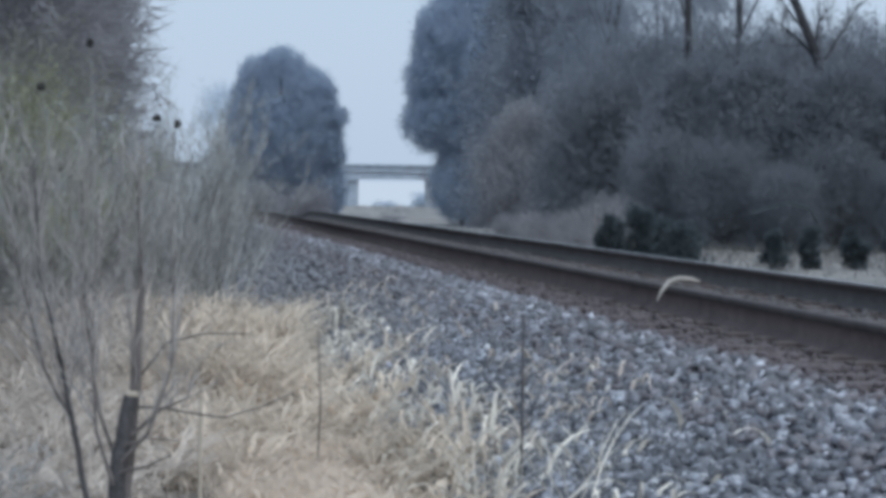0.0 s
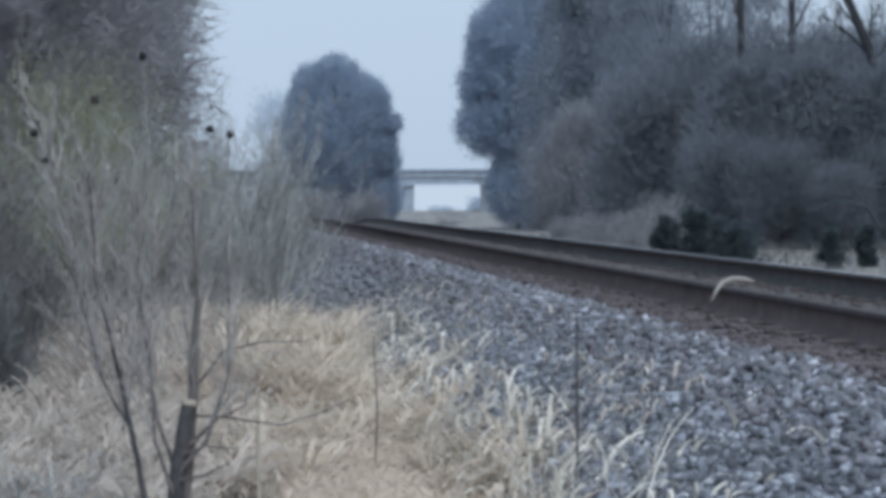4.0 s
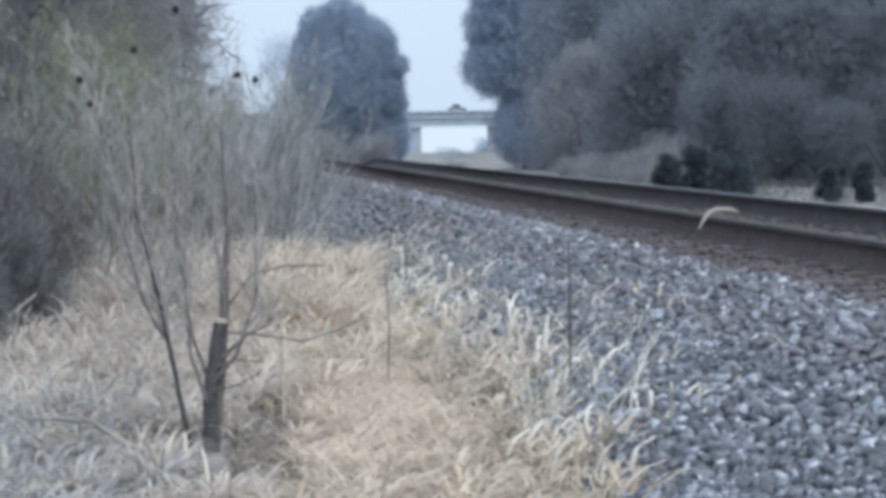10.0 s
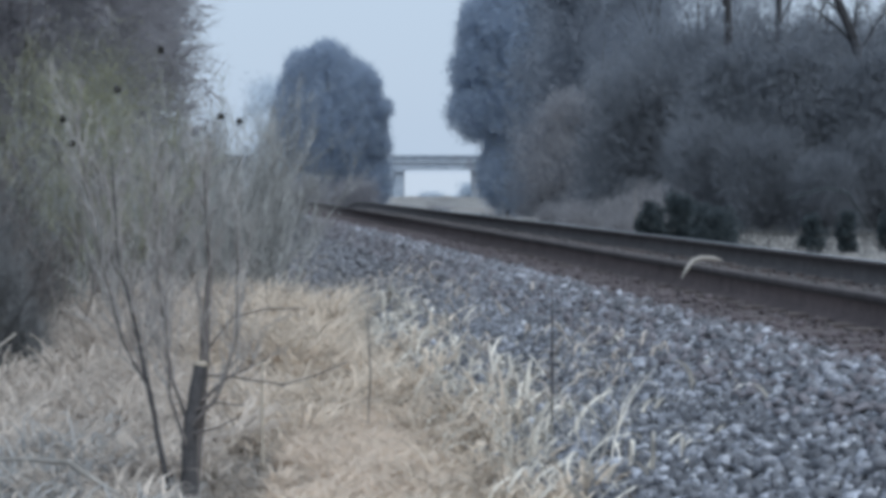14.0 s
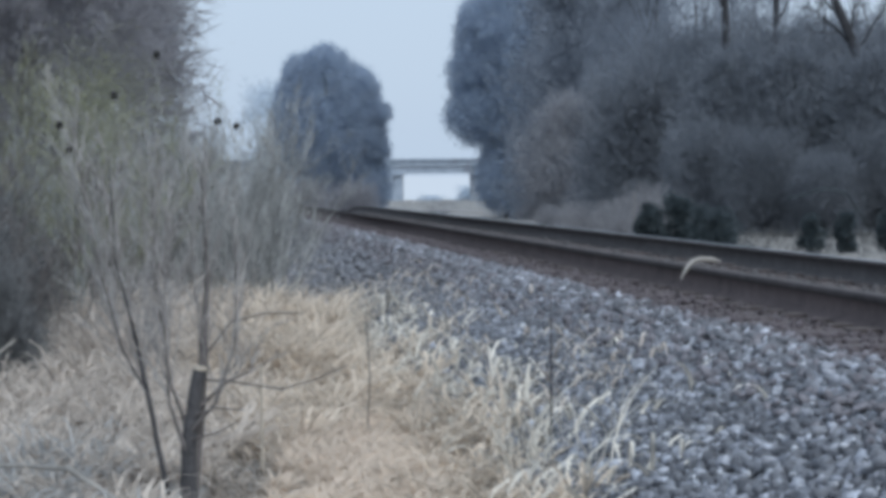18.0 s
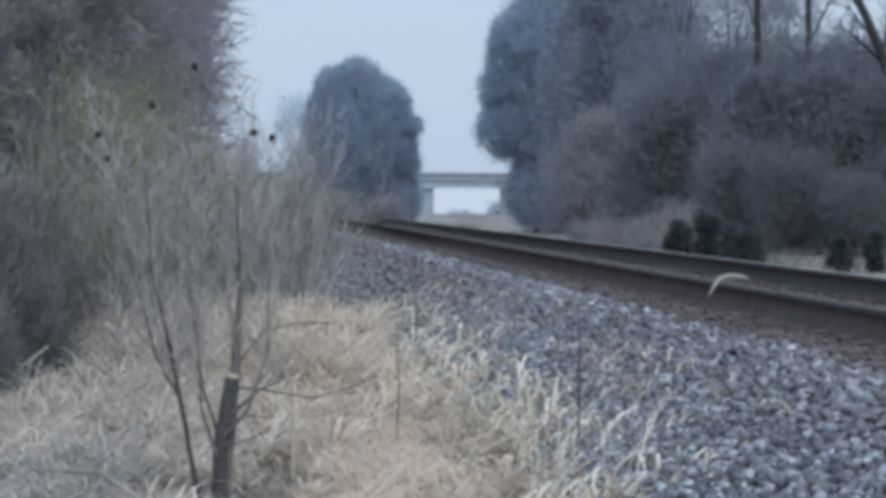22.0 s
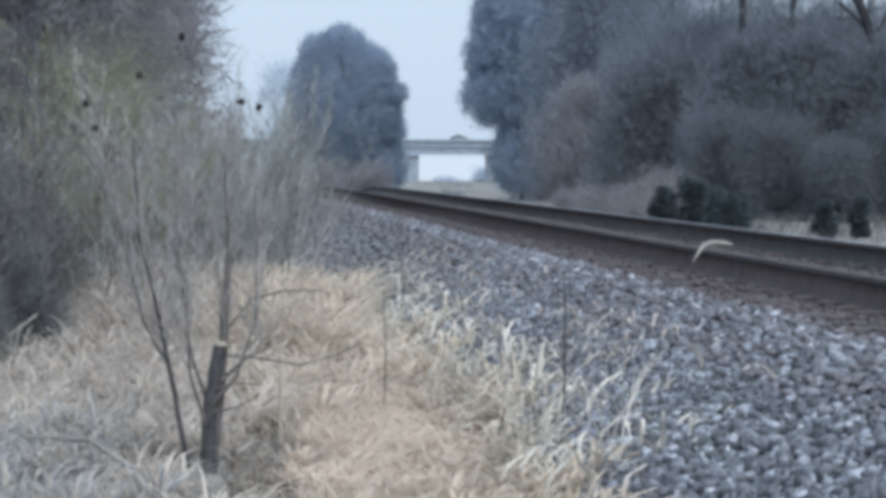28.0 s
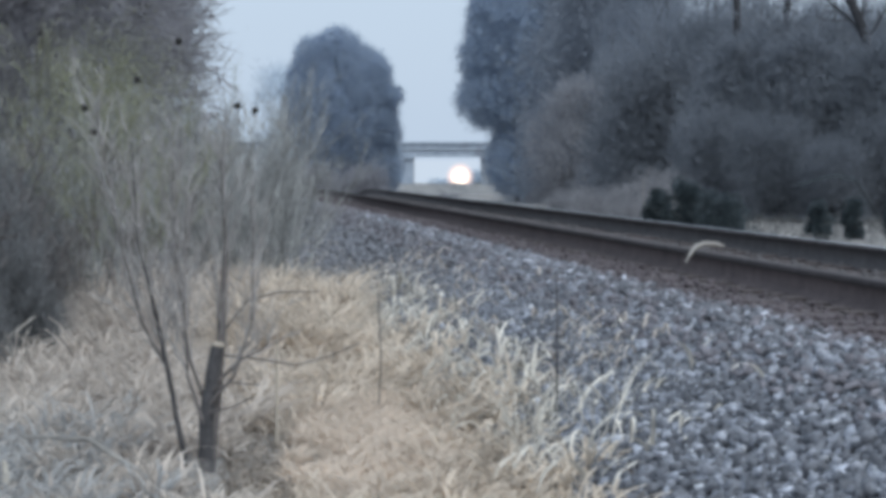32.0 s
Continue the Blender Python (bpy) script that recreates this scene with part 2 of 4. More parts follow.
def block(sx, sy, sz, at=(0, 0, 0), bevel=0.0, seg=2):
    bm = bmesh.new()
    bmesh.ops.create_cube(bm, size=1)
    bmesh.ops.scale(bm, vec=(sx, sy, sz), verts=bm.verts)
    if bevel:
        bmesh.ops.bevel(bm, geom=bm.edges[:], offset=bevel, segments=seg, affect="EDGES")
    bmesh.ops.translate(bm, vec=at, verts=bm.verts)
    return bm


def rod(r0, r1, depth, at=(0, 0, 0), turn=None, seg=16):
    bm = bmesh.new()
    bmesh.ops.create_cone(bm, cap_ends=True, segments=seg, radius1=r0, radius2=r1, depth=depth)
    if turn:
        bmesh.ops.rotate(bm, matrix=turn.to_3x3(), verts=bm.verts)
    bmesh.ops.translate(bm, vec=at, verts=bm.verts)
    return bm


def prisms(p0, p1, r0, r1, sides=3):
    """Tapered sticks from p0 to p1."""
    p0, p1 = np.asarray(p0, float), np.asarray(p1, float)
    d = p1 - p0
    d /= np.linalg.norm(d, axis=1, keepdims=True) + 1e-9
    ref = np.where(np.abs(d[:, 2:3]) < 0.9, np.array([[0, 0, 1.0]]), np.array([[1.0, 0, 0]]))
    a = np.cross(d, ref)
    a /= np.linalg.norm(a, axis=1, keepdims=True) + 1e-9
    b = np.cross(d, a)
    ang = np.arange(sides) * 2 * np.pi / sides
    ring = np.cos(ang)[None, :, None] * a[:, None] + np.sin(ang)[None, :, None] * b[:, None]
    v = np.stack([p0[:, None] + ring * np.asarray(r0)[:, None, None], p1[:, None] + ring * np.asarray(r1)[:, None, None]], 1)
    n = len(p0)
    base = (np.arange(n) * 2 * sides)[:, None]
    f = [np.concatenate([base + i, base + (i + 1) % sides, base + sides + (i + 1) % sides, base + sides + i], 1) for i in range(sides)]
    return v.reshape(-1, 3), np.stack(f, 1).reshape(-1, 4)


def tube(nodes, radii, sides=8):
    """One unbroken tapering tube along the nodes."""
    d = np.gradient(nodes, axis=0)
    d /= np.linalg.norm(d, axis=1, keepdims=True) + 1e-9
    ref = np.array([1.0, 0.13, 0.0]) if abs(d[0, 2]) > 0.6 else np.array([0, 0, 1.0])
    a = np.cross(d, ref)
    a /= np.linalg.norm(a, axis=1, keepdims=True) + 1e-9
    b = np.cross(d, a)
    ang = np.arange(sides) * 2 * np.pi / sides
    v = nodes[:, None] + (np.cos(ang)[None, :, None] * a[:, None] + np.sin(ang)[None, :, None] * b[:, None]) * np.asarray(radii)[:, None, None]
    gi = np.arange(len(nodes) * sides).reshape(len(nodes), sides)
    nx_ = np.roll(gi, -1, 1)
    f = np.stack([gi[:-1], nx_[:-1], nx_[1:], gi[1:]], -1).reshape(-1, 4)
    return v.reshape(-1, 3), f


def sprays(p, d, length, width, rng):
    """Thin flat twig tips, one long triangle each."""
    side = np.cross(d, rng.normal(size=d.shape))
    side /= np.linalg.norm(side, axis=1, keepdims=True) + 1e-9
    v = np.stack([p - side * width[:, None] / 2, p + side * width[:, None] / 2, p + d * length[:, None]], 1)
    return v.reshape(-1, 3), np.arange(len(p) * 3).reshape(-1, 3)


def unit(v):
    return v / (np.linalg.norm(v, axis=-1, keepdims=True) + 1e-9)


def limbs_of(rng, start, way, length, radius, steps, wobble, rise=0.0):
    """Bent limbs: nodes (n, steps + 1, 3) and radii."""
    n = len(start)
    nodes, d = [start], way.copy()
    for i in range(steps):
        d = unit(d + rng.normal(size=(n, 3)) * wobble + np.array([0, 0, rise]))
        nodes.append(nodes[-1] + d * (length / steps)[:, None])
    nodes = np.stack(nodes, 1)
    radii = radius[:, None] * np.linspace(1, 0.35, steps + 1)[None]
    return nodes, radii


def sticks_of(nodes, radii, sides=3):
    k = nodes.shape[1]
    return prisms(nodes[:, :-1].reshape(-1, 3), nodes[:, 1:].reshape(-1, 3), radii[:, :-1].reshape(-1), radii[:, 1:].reshape(-1), sides)


def join(*parts):
    vs, fs, o = [], [], 0
    for v, f in parts:
        vs.append(v)
        fs.append(f + o)
        o += len(v)
    return np.concatenate(vs), np.concatenate(fs)


def children_of(rng, nodes, radii, length, per, lo, spread, up, ratio):
    """Starts, ways, lengths and radii of the limbs that leave these limbs."""
    n, k, _ = nodes.shape
    t = rng.uniform(lo, 1.0, (n, per))
    at = t * (k - 1)
    i = np.minimum(at.astype(int), k - 2)
    w = (at - i)[..., None]
    row = np.arange(n)[:, None]
    a, b = nodes[row, i], nodes[row, i + 1]
    p = a * (1 - w) + b * w
    d = unit(unit(b - a) * 0.6 + unit(rng.normal(size=p.shape)) * spread + np.array([0, 0, up]))
    ln = length[:, None] * ratio * rng.uniform(0.6, 1.1, (n, per)) * (1.15 - 0.55 * t)
    rr = (radii[row, i] * (1 - w[..., 0]) + radii[row, i + 1] * w[..., 0]) * 0.6
    return p.reshape(-1, 3), d.reshape(-1, 3), ln.reshape(-1), rr.reshape(-1)


def bare_tree(name, seed, height, radius, bark, twig, label, category="tree", per=(9, 6, 6, 4), spread=0.75, up=0.15, lean=(0, 0), group="", low=0.25, tip=0.012, ratio=(0.5, 0.5, 0.5), twig_len=0.5, course=None, limb=1.0):
    """A leafless tree: trunk, limbs, and a crown of twigs."""
    rng = np.random.default_rng(seed)
    tree = holder(name, Matrix(), label, category, group)
    way = unit(np.array([[lean[0], lean[1], 1.0]]))
    L0 = np.array([height * 0.8])
    n0, r0 = limbs_of(rng, np.zeros((1, 3)) - way * 0.15, way, L0, np.array([radius]), 8, 0.07, 0.05)
    if course:
        at = np.linspace(0, len(course) - 1, 9)
        n0 = np.stack([np.interp(at, range(len(course)), [q[i] for q in course]) for i in range(3)], 1)[None]
        n0[0, 1:] += rng.normal(size=(8, 3)) * radius * 0.3
    piece("trunk", mesh_of("trunk", *tube(n0[0], r0[0], 8), bark), tree)
    s1, d1, l1, q1 = children_of(rng, n0, r0, L0, per[0], low, spread, up, ratio[0])
    n1, r1 = limbs_of(rng, s1, d1, l1, q1 * limb, 5, 0.16, 0.04)
    s2, d2, l2, q2 = children_of(rng, n1, r1, l1, per[1], 0.25, spread, up, ratio[1])
    n2, r2 = limbs_of(rng, s2, d2, l2, q2, 4, 0.2, 0.03)
    for q, r in zip(n1, r1):
        piece("limb", mesh_of("limb", *tube(q, r, 6), bark), tree)
    s3, d3, l3, q3 = children_of(rng, n2, r2, l2, per[2], 0.2, spread, up, ratio[2])
    n3, r3 = limbs_of(rng, s3, d3, l3, np.maximum(q3, tip), 3, 0.22, 0.02)
    s4, d4, l4, q4 = children_of(rng, n3, r3, l3, per[3], 0.2, spread, up, twig_len)
    v4, f4 = prisms(s4, s4 + d4 * l4[:, None], np.full(len(s4), tip * 0.8), np.full(len(s4), tip * 0.3))
    piece("crown", mesh_of("crown", *join(sticks_of(n2, r2), sticks_of(n3, r3), (v4, f4)), twig), tree, "bare twigs")
    return tree


def clumped_tree(name, seed, height, width, bark, foliage, label, category="tree", clumps=46, count=15000, base=0.06, spray=(0.55, 0.07), shape="round", group="", trunk=0.22, rag=0.9, up=0.25, soft_edge=0.62):
    """A dense tree: trunk and limbs, and a crown of clumps of many small sprays with an uneven outline."""
    rng = np.random.default_rng(seed)
    tree = holder(name, Matrix(), label, category, group)
    n0, r0 = limbs_of(rng, np.array([[0, 0, -0.3]]), np.array([[0, 0, 1.0]]), np.array([height * 0.9]), np.array([trunk]), 7, 0.05, 0.05)
    piece("trunk", mesh_of("trunk", *tube(n0[0], r0[0], 7), bark), tree)
    h = rng.uniform(0, 1, clumps) ** 0.85
    if shape == "round":
        prof = np.sqrt(np.clip(1 - ((h - 0.42) / 0.62) ** 2, 0.02, 1))
    elif shape == "egg":
        prof = np.clip(1 - np.clip((h - 0.30) / 0.73, 0, 1) ** 3.6, 0.10, 1)
    elif shape == "cone":
        prof = np.clip(1.05 - h, 0.05, 1) ** 0.75
    else:
        prof = np.clip(1.15 - 0.6 * h, 0.2, 1)
    az = rng.uniform(0, 2 * np.pi, clumps)
    rad = np.sqrt(rng.uniform(0.15, 1, clumps)) * prof * width / 2 * 0.82
    c = np.stack([np.cos(az) * rad, np.sin(az) * rad, height * (base + (0.97 - base) * h)], 1)
    start = np.stack([np.zeros(clumps), np.zeros(clumps), c[:, 2] * 0.72], 1)
    for q0, q1 in list(zip(start, c))[:10]:
        qq = np.stack([q0, (q0 + q1) / 2 + np.array([0, 0, 0.1]), q1])
        piece("limb", mesh_of("limb", *tube(qq, np.array([0.28, 0.16, 0.06]) * trunk, 5), bark), tree)
    size = width * rng.uniform(0.09, 0.17, clumps) * (46 / clumps) ** 0.2
    k = rng.integers(0, clumps, count)
    off = np.clip(rng.normal(size=(count, 3)), -2, 2) * soft_edge * size[k][:, None] * np.array([1, 1, 0.9])
    p = c[k] + off
    p[:, 2] = np.maximum(p[:, 2], 0.05)
    d = unit(unit(off) * rag + unit(rng.normal(size=p.shape)) * 0.7 + np.array([0, 0, up]))
    ln = spray[0] * rng.uniform(0.5, 1.3, count)
    piece("crown", mesh_of("crown", *sprays(p, d, ln, spray[1] * rng.uniform(0.6, 1.4, count), rng), foliage), tree)
    return tree


def lobed_tree(name, seed, lobes, bark, foliage, label, category="tree", count=60000, per_area=2.0, clump=0.55, spray=(0.33, 0.075), rag=0.6, up=0.2, trunk=0.25, group="", fill=0.25):
    """A dense crown of several rounded masses (x, y, z, half width, half height), each covered in clumps of small sprays."""
    rng = np.random.default_rng(seed)
    tree = holder(name, Matrix(), label, category, group)
    L = np.array(lobes, float)
    c0, half = L[:, :3], L[:, [3, 3, 4]]
    top = (L[:, 2] + 0.6 * L[:, 4]).max()
    n0, r0 = limbs_of(rng, np.array([[0, 0, -0.3]]), np.array([[0, 0, 1.0]]), np.array([top]), np.array([trunk]), 7, 0.04, 0.05)
    piece("trunk", mesh_of("trunk", *tube(n0[0], r0[0], 7), bark), tree)
    for q1 in c0:
        q0 = np.array([0, 0, max(0.6, q1[2] * 0.6)])
        piece("limb", mesh_of("limb", *tube(np.stack([q0, (q0 + q1) / 2 + np.array([0, 0, 0.1]), q1]), np.array([0.3, 0.2, 0.08]) * trunk, 5), bark), tree)
    cs = []
    for c, h in zip(c0, half):
        k = max(8, int(per_area * 4 * (h[0] * h[2] + h[0] * h[0] / 2)))
        cs.append(c + unit(rng.normal(size=(k, 3))) * h * rng.uniform(0.8, 0.96, (k, 1)))
    c = np.concatenate(cs)
    deep = ((((c[:, None] - c0[None]) / half[None]) ** 2).sum(-1)).min(1)
    c = c[(deep > 0.45) & (c[:, 2] > 0.1)]
    own = ((((c[:, None] - c0[None]) / half[None]) ** 2).sum(-1)).argmin(1)
    size = clump * rng.uniform(0.6, 1.3, len(c))
    k = rng.integers(0, len(c), count)
    off = np.clip(rng.normal(size=(count, 3)), -1.8, 1.8) * 0.6 * size[k][:, None]
    p = c[k] + off
    inner = rng.uniform(0, 1, count) < fill
    ci = c0[own[k]]
    p = np.where(inner[:, None], ci + (p - ci) * rng.uniform(0.35, 0.95, (count, 1)), p)
    p[:, 2] = np.maximum(p[:, 2], 0.05)
    d = unit(unit(p - ci) * rag + unit(rng.normal(size=p.shape)) * 0.7 + np.array([0, 0, up]))
    piece("crown", mesh_of("crown", *sprays(p, d, spray[0] * rng.uniform(0.5, 1.3, count), spray[1] * rng.uniform(0.6, 1.4, count), rng), foliage), tree)
    return tree


def shrub(name, seed, height, width, twig, label, stems=26, per=(6, 5), thick=0.012, upright=1.1, group="", fine=None):
    """A many-stemmed leafless bush."""
    rng = np.random.default_rng(seed)
    bush = holder(name, Matrix(), label, "bush", group)
    az = rng.uniform(0, 2 * np.pi, stems)
    r = np.sqrt(rng.uniform(0, 1, stems)) * width * 0.28
    s = np.stack([np.cos(az) * r, np.sin(az) * r, np.full(stems, -0.05)], 1)
    d = unit(np.stack([np.cos(az), np.sin(az), np.full(stems, 0.0)], 1) * rng.uniform(0.05, 0.5, (stems, 1)) + np.array([0, 0, upright]))
    ln = height * rng.uniform(0.6, 1.02, stems)
    n0, r0 = limbs_of(rng, s, d, ln, np.full(stems, thick), 6, 0.10, 0.04)
    for q, r in zip(n0, r0):
        piece("stem", mesh_of("stem", *tube(q, r, 5), twig), bush)
    s1, d1, l1, q1 = children_of(rng, n0, r0, ln, per[0], 0.2, 0.6, 0.35, 0.42)
    n1, r1 = limbs_of(rng, s1, d1, l1, np.maximum(q1, 0.004), 4, 0.16, 0.05)
    s2, d2, l2, q2 = children_of(rng, n1, r1, l1, per[1], 0.15, 0.65, 0.3, 0.5)
    v2, f2 = prisms(s2, s2 + d2 * l2[:, None], np.full(len(s2), 0.0035), np.full(len(s2), 0.0015))
    tagged(piece("brushwood", mesh_of("brushwood", *join(sticks_of(n1, r1), (v2, f2)), fine or twig), bush), kind="stuff")
    return bush


def placed(ob, x, y, z=None, turn=0, size=1.0):
    ob.matrix_world = pose(x, y, ground_z(x, y) if z is None else z, 0, 0, turn) @ Matrix.Diagonal((size, size, size, 1))
    return ob


def again(ob, x, y, turn=0, size=1.0):
    """A copy of a thing on the ground at x, y."""
    return copy_thing(ob, pose(x, y, ground_z(x, y), 0, 0, turn) @ Matrix.Diagonal((size, size, size, 1)))


# ---- the line of the track and the lie of the land ----
HEADING = [(-400, -6.3), (72, -6.3), (130, 0.0), (260, 1.2), (420, 0.6), (640, 0.3), (2500, 0.0)]
YS = np.arange(-400, 2400, 1.0)
_h = np.radians(np.interp(YS, [a for a, b in HEADING], [b for a, b in HEADING]))
_x = np.cumsum(np.tan(_h))
XS = _x - np.interp(0.0, YS, _x) + 4.41 / math.cos(radians(6.3))


def track_x(y):
    return np.interp(y, YS, XS)


def rail_z(y):
    return np.interp(y, [-400, 66, 72, 84, 300, 500, 600, 640, 690, 716, 732, 764, 900, 2500], [0.96, 0.96, 0.92, 0.45, -2.6, -3.4, -2.8, -2.7, -4.2, -4.4, -5.8, -9.6, -13.0, -30])


def land(y):
    return np.interp(y, [-3000, 60, 90, 300, 500, 600, 640, 690, 716, 764, 900, 1600, 4000], [0.0, 0.0, -0.05, -2.4, -3.5, -3.0, -2.9, -4.7, -5.1, -9.4, -13.5, -28.0, -32.0])


def across(x, y):
    """Distance from the middle of the track, left negative."""
    return (x - track_x(y)) * math.cos(radians(5))


def ground_z(x, y):
    a = abs(float(across(x, y)))
    z = float(land(y))
    if -400 < y < 1500:
        z = max(z, float(rail_z(y)) - 0.24 - max(0.0, a - 1.75) / 1.6 - 0.03)
    return z


def ballast_z(x, y):
    a = np.abs(across(x, y))
    return np.maximum(rail_z(y) - 0.23 - np.maximum(0.0, a - 1.75) / 1.6, land(y) - 0.05)


# ground: one sheet to the horizon
gy = np.unique(np.concatenate([np.linspace(-900, -20, 12), np.arange(-20, 100, 1.0), np.arange(100, 760, 10.0), np.geomspace(760, 4800, 30)]))
ga = np.unique(np.concatenate([-np.geomspace(8, 3000, 26), np.arange(-8, 8.01, 0.4), np.geomspace(8, 3000, 26)]))
rng = np.random.default_rng(3)
gv = []
for y in gy:
    tx = float(track_x(min(max(y, -399), 2390)))
    for a in ga:
        x = tx + a
        z = float(land(y))
        if abs(a) < 2.6 and y < 1500:
            z = min(z, float(rail_z(y)) - 0.9)
        if abs(a) > 3.2:
            z += 0.05 * noise.noise(Vector((x * 0.6, y * 0.6, 0))) + (0.25 * noise.noise(Vector((x * 0.05, y * 0.05, 3))) if y > 40 or abs(a) > 20 else 0)
        gv.append((x, y, z))
nx = len(ga)
gi = np.arange(len(gv)).reshape(len(gy), nx)
gf = np.stack([gi[:-1, :-1], gi[:-1, 1:], gi[1:, 1:], gi[1:, :-1]], -1).reshape(-1, 4)
ground = tagged(new("ground", mesh_of("ground", gv, gf, SOIL)), "dry winter ground with pale grass beside the railway", "ground", kind="structure")

# glowing wall added at the far edge of the land to stand for mist
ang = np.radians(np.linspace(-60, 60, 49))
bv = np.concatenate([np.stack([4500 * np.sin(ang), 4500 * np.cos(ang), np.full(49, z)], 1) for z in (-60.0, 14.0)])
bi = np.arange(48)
backdrop = tagged(new("backdrop", mesh_of("backdrop", bv, np.stack([bi, bi + 1, bi + 50, bi + 49], 1), MIST)), "glowing wall for pale misty distance below the overcast sky", "backdrop", kind="structure")

# ballast bed
by = np.concatenate([np.arange(-60, 90, 1.0), np.arange(90, 1000, 6.0)])
ba = np.array([-4.2, -3.4, -2.6, -2.2, -1.75, -0.8, 0, 0.8, 1.75, 2.2, 2.6, 3.4, 4.2])
BV = []
for y in by:
    tx = float(track_x(y))
    for a in ba:
        z = float(rail_z(y)) - 0.235 - max(0.0, abs(a) - 1.75) / 1.6
        BV.append((tx + a, y, z + 0.02 * noise.noise(Vector((a * 2, y * 2, 1)))))
gi = np.arange(len(BV)).reshape(len(by), len(ba))
bed = tagged(new("ballast_bed", mesh_of("ballast_bed", BV, np.stack([gi[:-1, :-1], gi[:-1, 1:], gi[1:, 1:], gi[1:, :-1]], -1).reshape(-1, 4), BED)), "grey crushed-stone ballast bank under the railway track", "ballast", kind="structure")

# ---- railway track ----
track = holder("railway_track", Matrix(), "rusty railway track on wooden ties over a low crest", "railway track")
RAIL_SIDE = [(-0.075, -0.18), (0.075, -0.18), (0.075, -0.168), (0.012, -0.145), (0.010, -0.05), (0.036, -0.038), (0.036, -0.006), (0.028, 0.0), (-0.028, 0.0), (-0.036, -0.006), (-0.036, -0.038), (-0.010, -0.05), (-0.012, -0.145), (-0.075, -0.168)]
ry = np.concatenate([np.arange(-40, 110, 1.0), np.arange(110, 1000, 5.0)])
for side in (-1, 1):
    rv = []
    for y in ry:
        tx, z = float(track_x(y)) + side * 0.7535 / math.cos(radians(6.3)), float(rail_z(y))
        rv += [(tx + a, y, z + b) for a, b in RAIL_SIDE]
    k = len(RAIL_SIDE)
    gi = np.arange(len(rv)).reshape(len(ry), k)
    nxt = np.roll(gi, -1, 1)
    me = mesh_of("rail", rv, np.stack([gi[:-1], nxt[:-1], nxt[1:], gi[1:]], -1).reshape(-1, 4), RUST if side < 0 else RUSTFAR)
    me.materials.append(RAILTOP if side < 0 else POLISHED)
    me.materials.append(HEADSIDE)
    tops = np.tile(np.array([0, 0, 0, 0, 2, 2, 2, 1, 2, 2, 2, 0, 0, 0], np.int32), len(ry) - 1)
    me.polygons.foreach_set("material_index", tops)
    piece("rail", me, track, "rusty steel rail with a worn top")
tie_bm = block(2.6, 0.225, 0.17, (0, 0, -0.265), 0.012, 1)
tie_me = bpy.data.meshes.new("tie")
tie_bm.to_mesh(tie_me)
tie_bm.free()
tie_me.materials.append(TIE)
plate_bm = block(0.34, 0.19, 0.018, (0, 0, -0.172), 0.004, 1)
plate_me = bpy.data.meshes.new("tie_plate")
plate_bm.to_mesh(plate_me)
plate_bm.free()
plate_me.materials.append(PLATE)
for i in range(174):
    y = -6 + i * 0.5
    tie = piece("tie", tie_me, track)
    tie.matrix_basis = pose(float(track_x(y)) + random.uniform(-0.06, 0.06), y, float(rail_z(y)) + random.uniform(-0.006, 0.0), 0, random.uniform(-0.4, 0.4), 6.3 + random.uniform(-1.2, 1.2))
    if i < 70:
        for side in (-1, 1):
            pl = piece("tie_plate", plate_me, tie)
            pl.matrix_basis = pose(side * 0.7535, 0, 0)

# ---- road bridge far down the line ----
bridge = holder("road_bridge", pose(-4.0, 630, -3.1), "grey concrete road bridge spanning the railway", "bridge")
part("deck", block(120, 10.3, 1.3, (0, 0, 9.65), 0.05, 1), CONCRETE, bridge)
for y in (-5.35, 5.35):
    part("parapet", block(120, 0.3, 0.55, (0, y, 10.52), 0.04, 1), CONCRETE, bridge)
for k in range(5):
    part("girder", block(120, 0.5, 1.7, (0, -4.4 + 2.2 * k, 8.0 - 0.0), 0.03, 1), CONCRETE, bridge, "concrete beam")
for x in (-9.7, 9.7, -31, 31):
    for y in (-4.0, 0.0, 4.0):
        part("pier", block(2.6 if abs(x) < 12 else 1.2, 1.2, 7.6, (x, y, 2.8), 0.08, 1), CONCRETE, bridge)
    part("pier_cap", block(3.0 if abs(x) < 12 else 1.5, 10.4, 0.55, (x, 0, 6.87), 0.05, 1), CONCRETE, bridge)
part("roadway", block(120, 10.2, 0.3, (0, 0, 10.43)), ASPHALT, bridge)
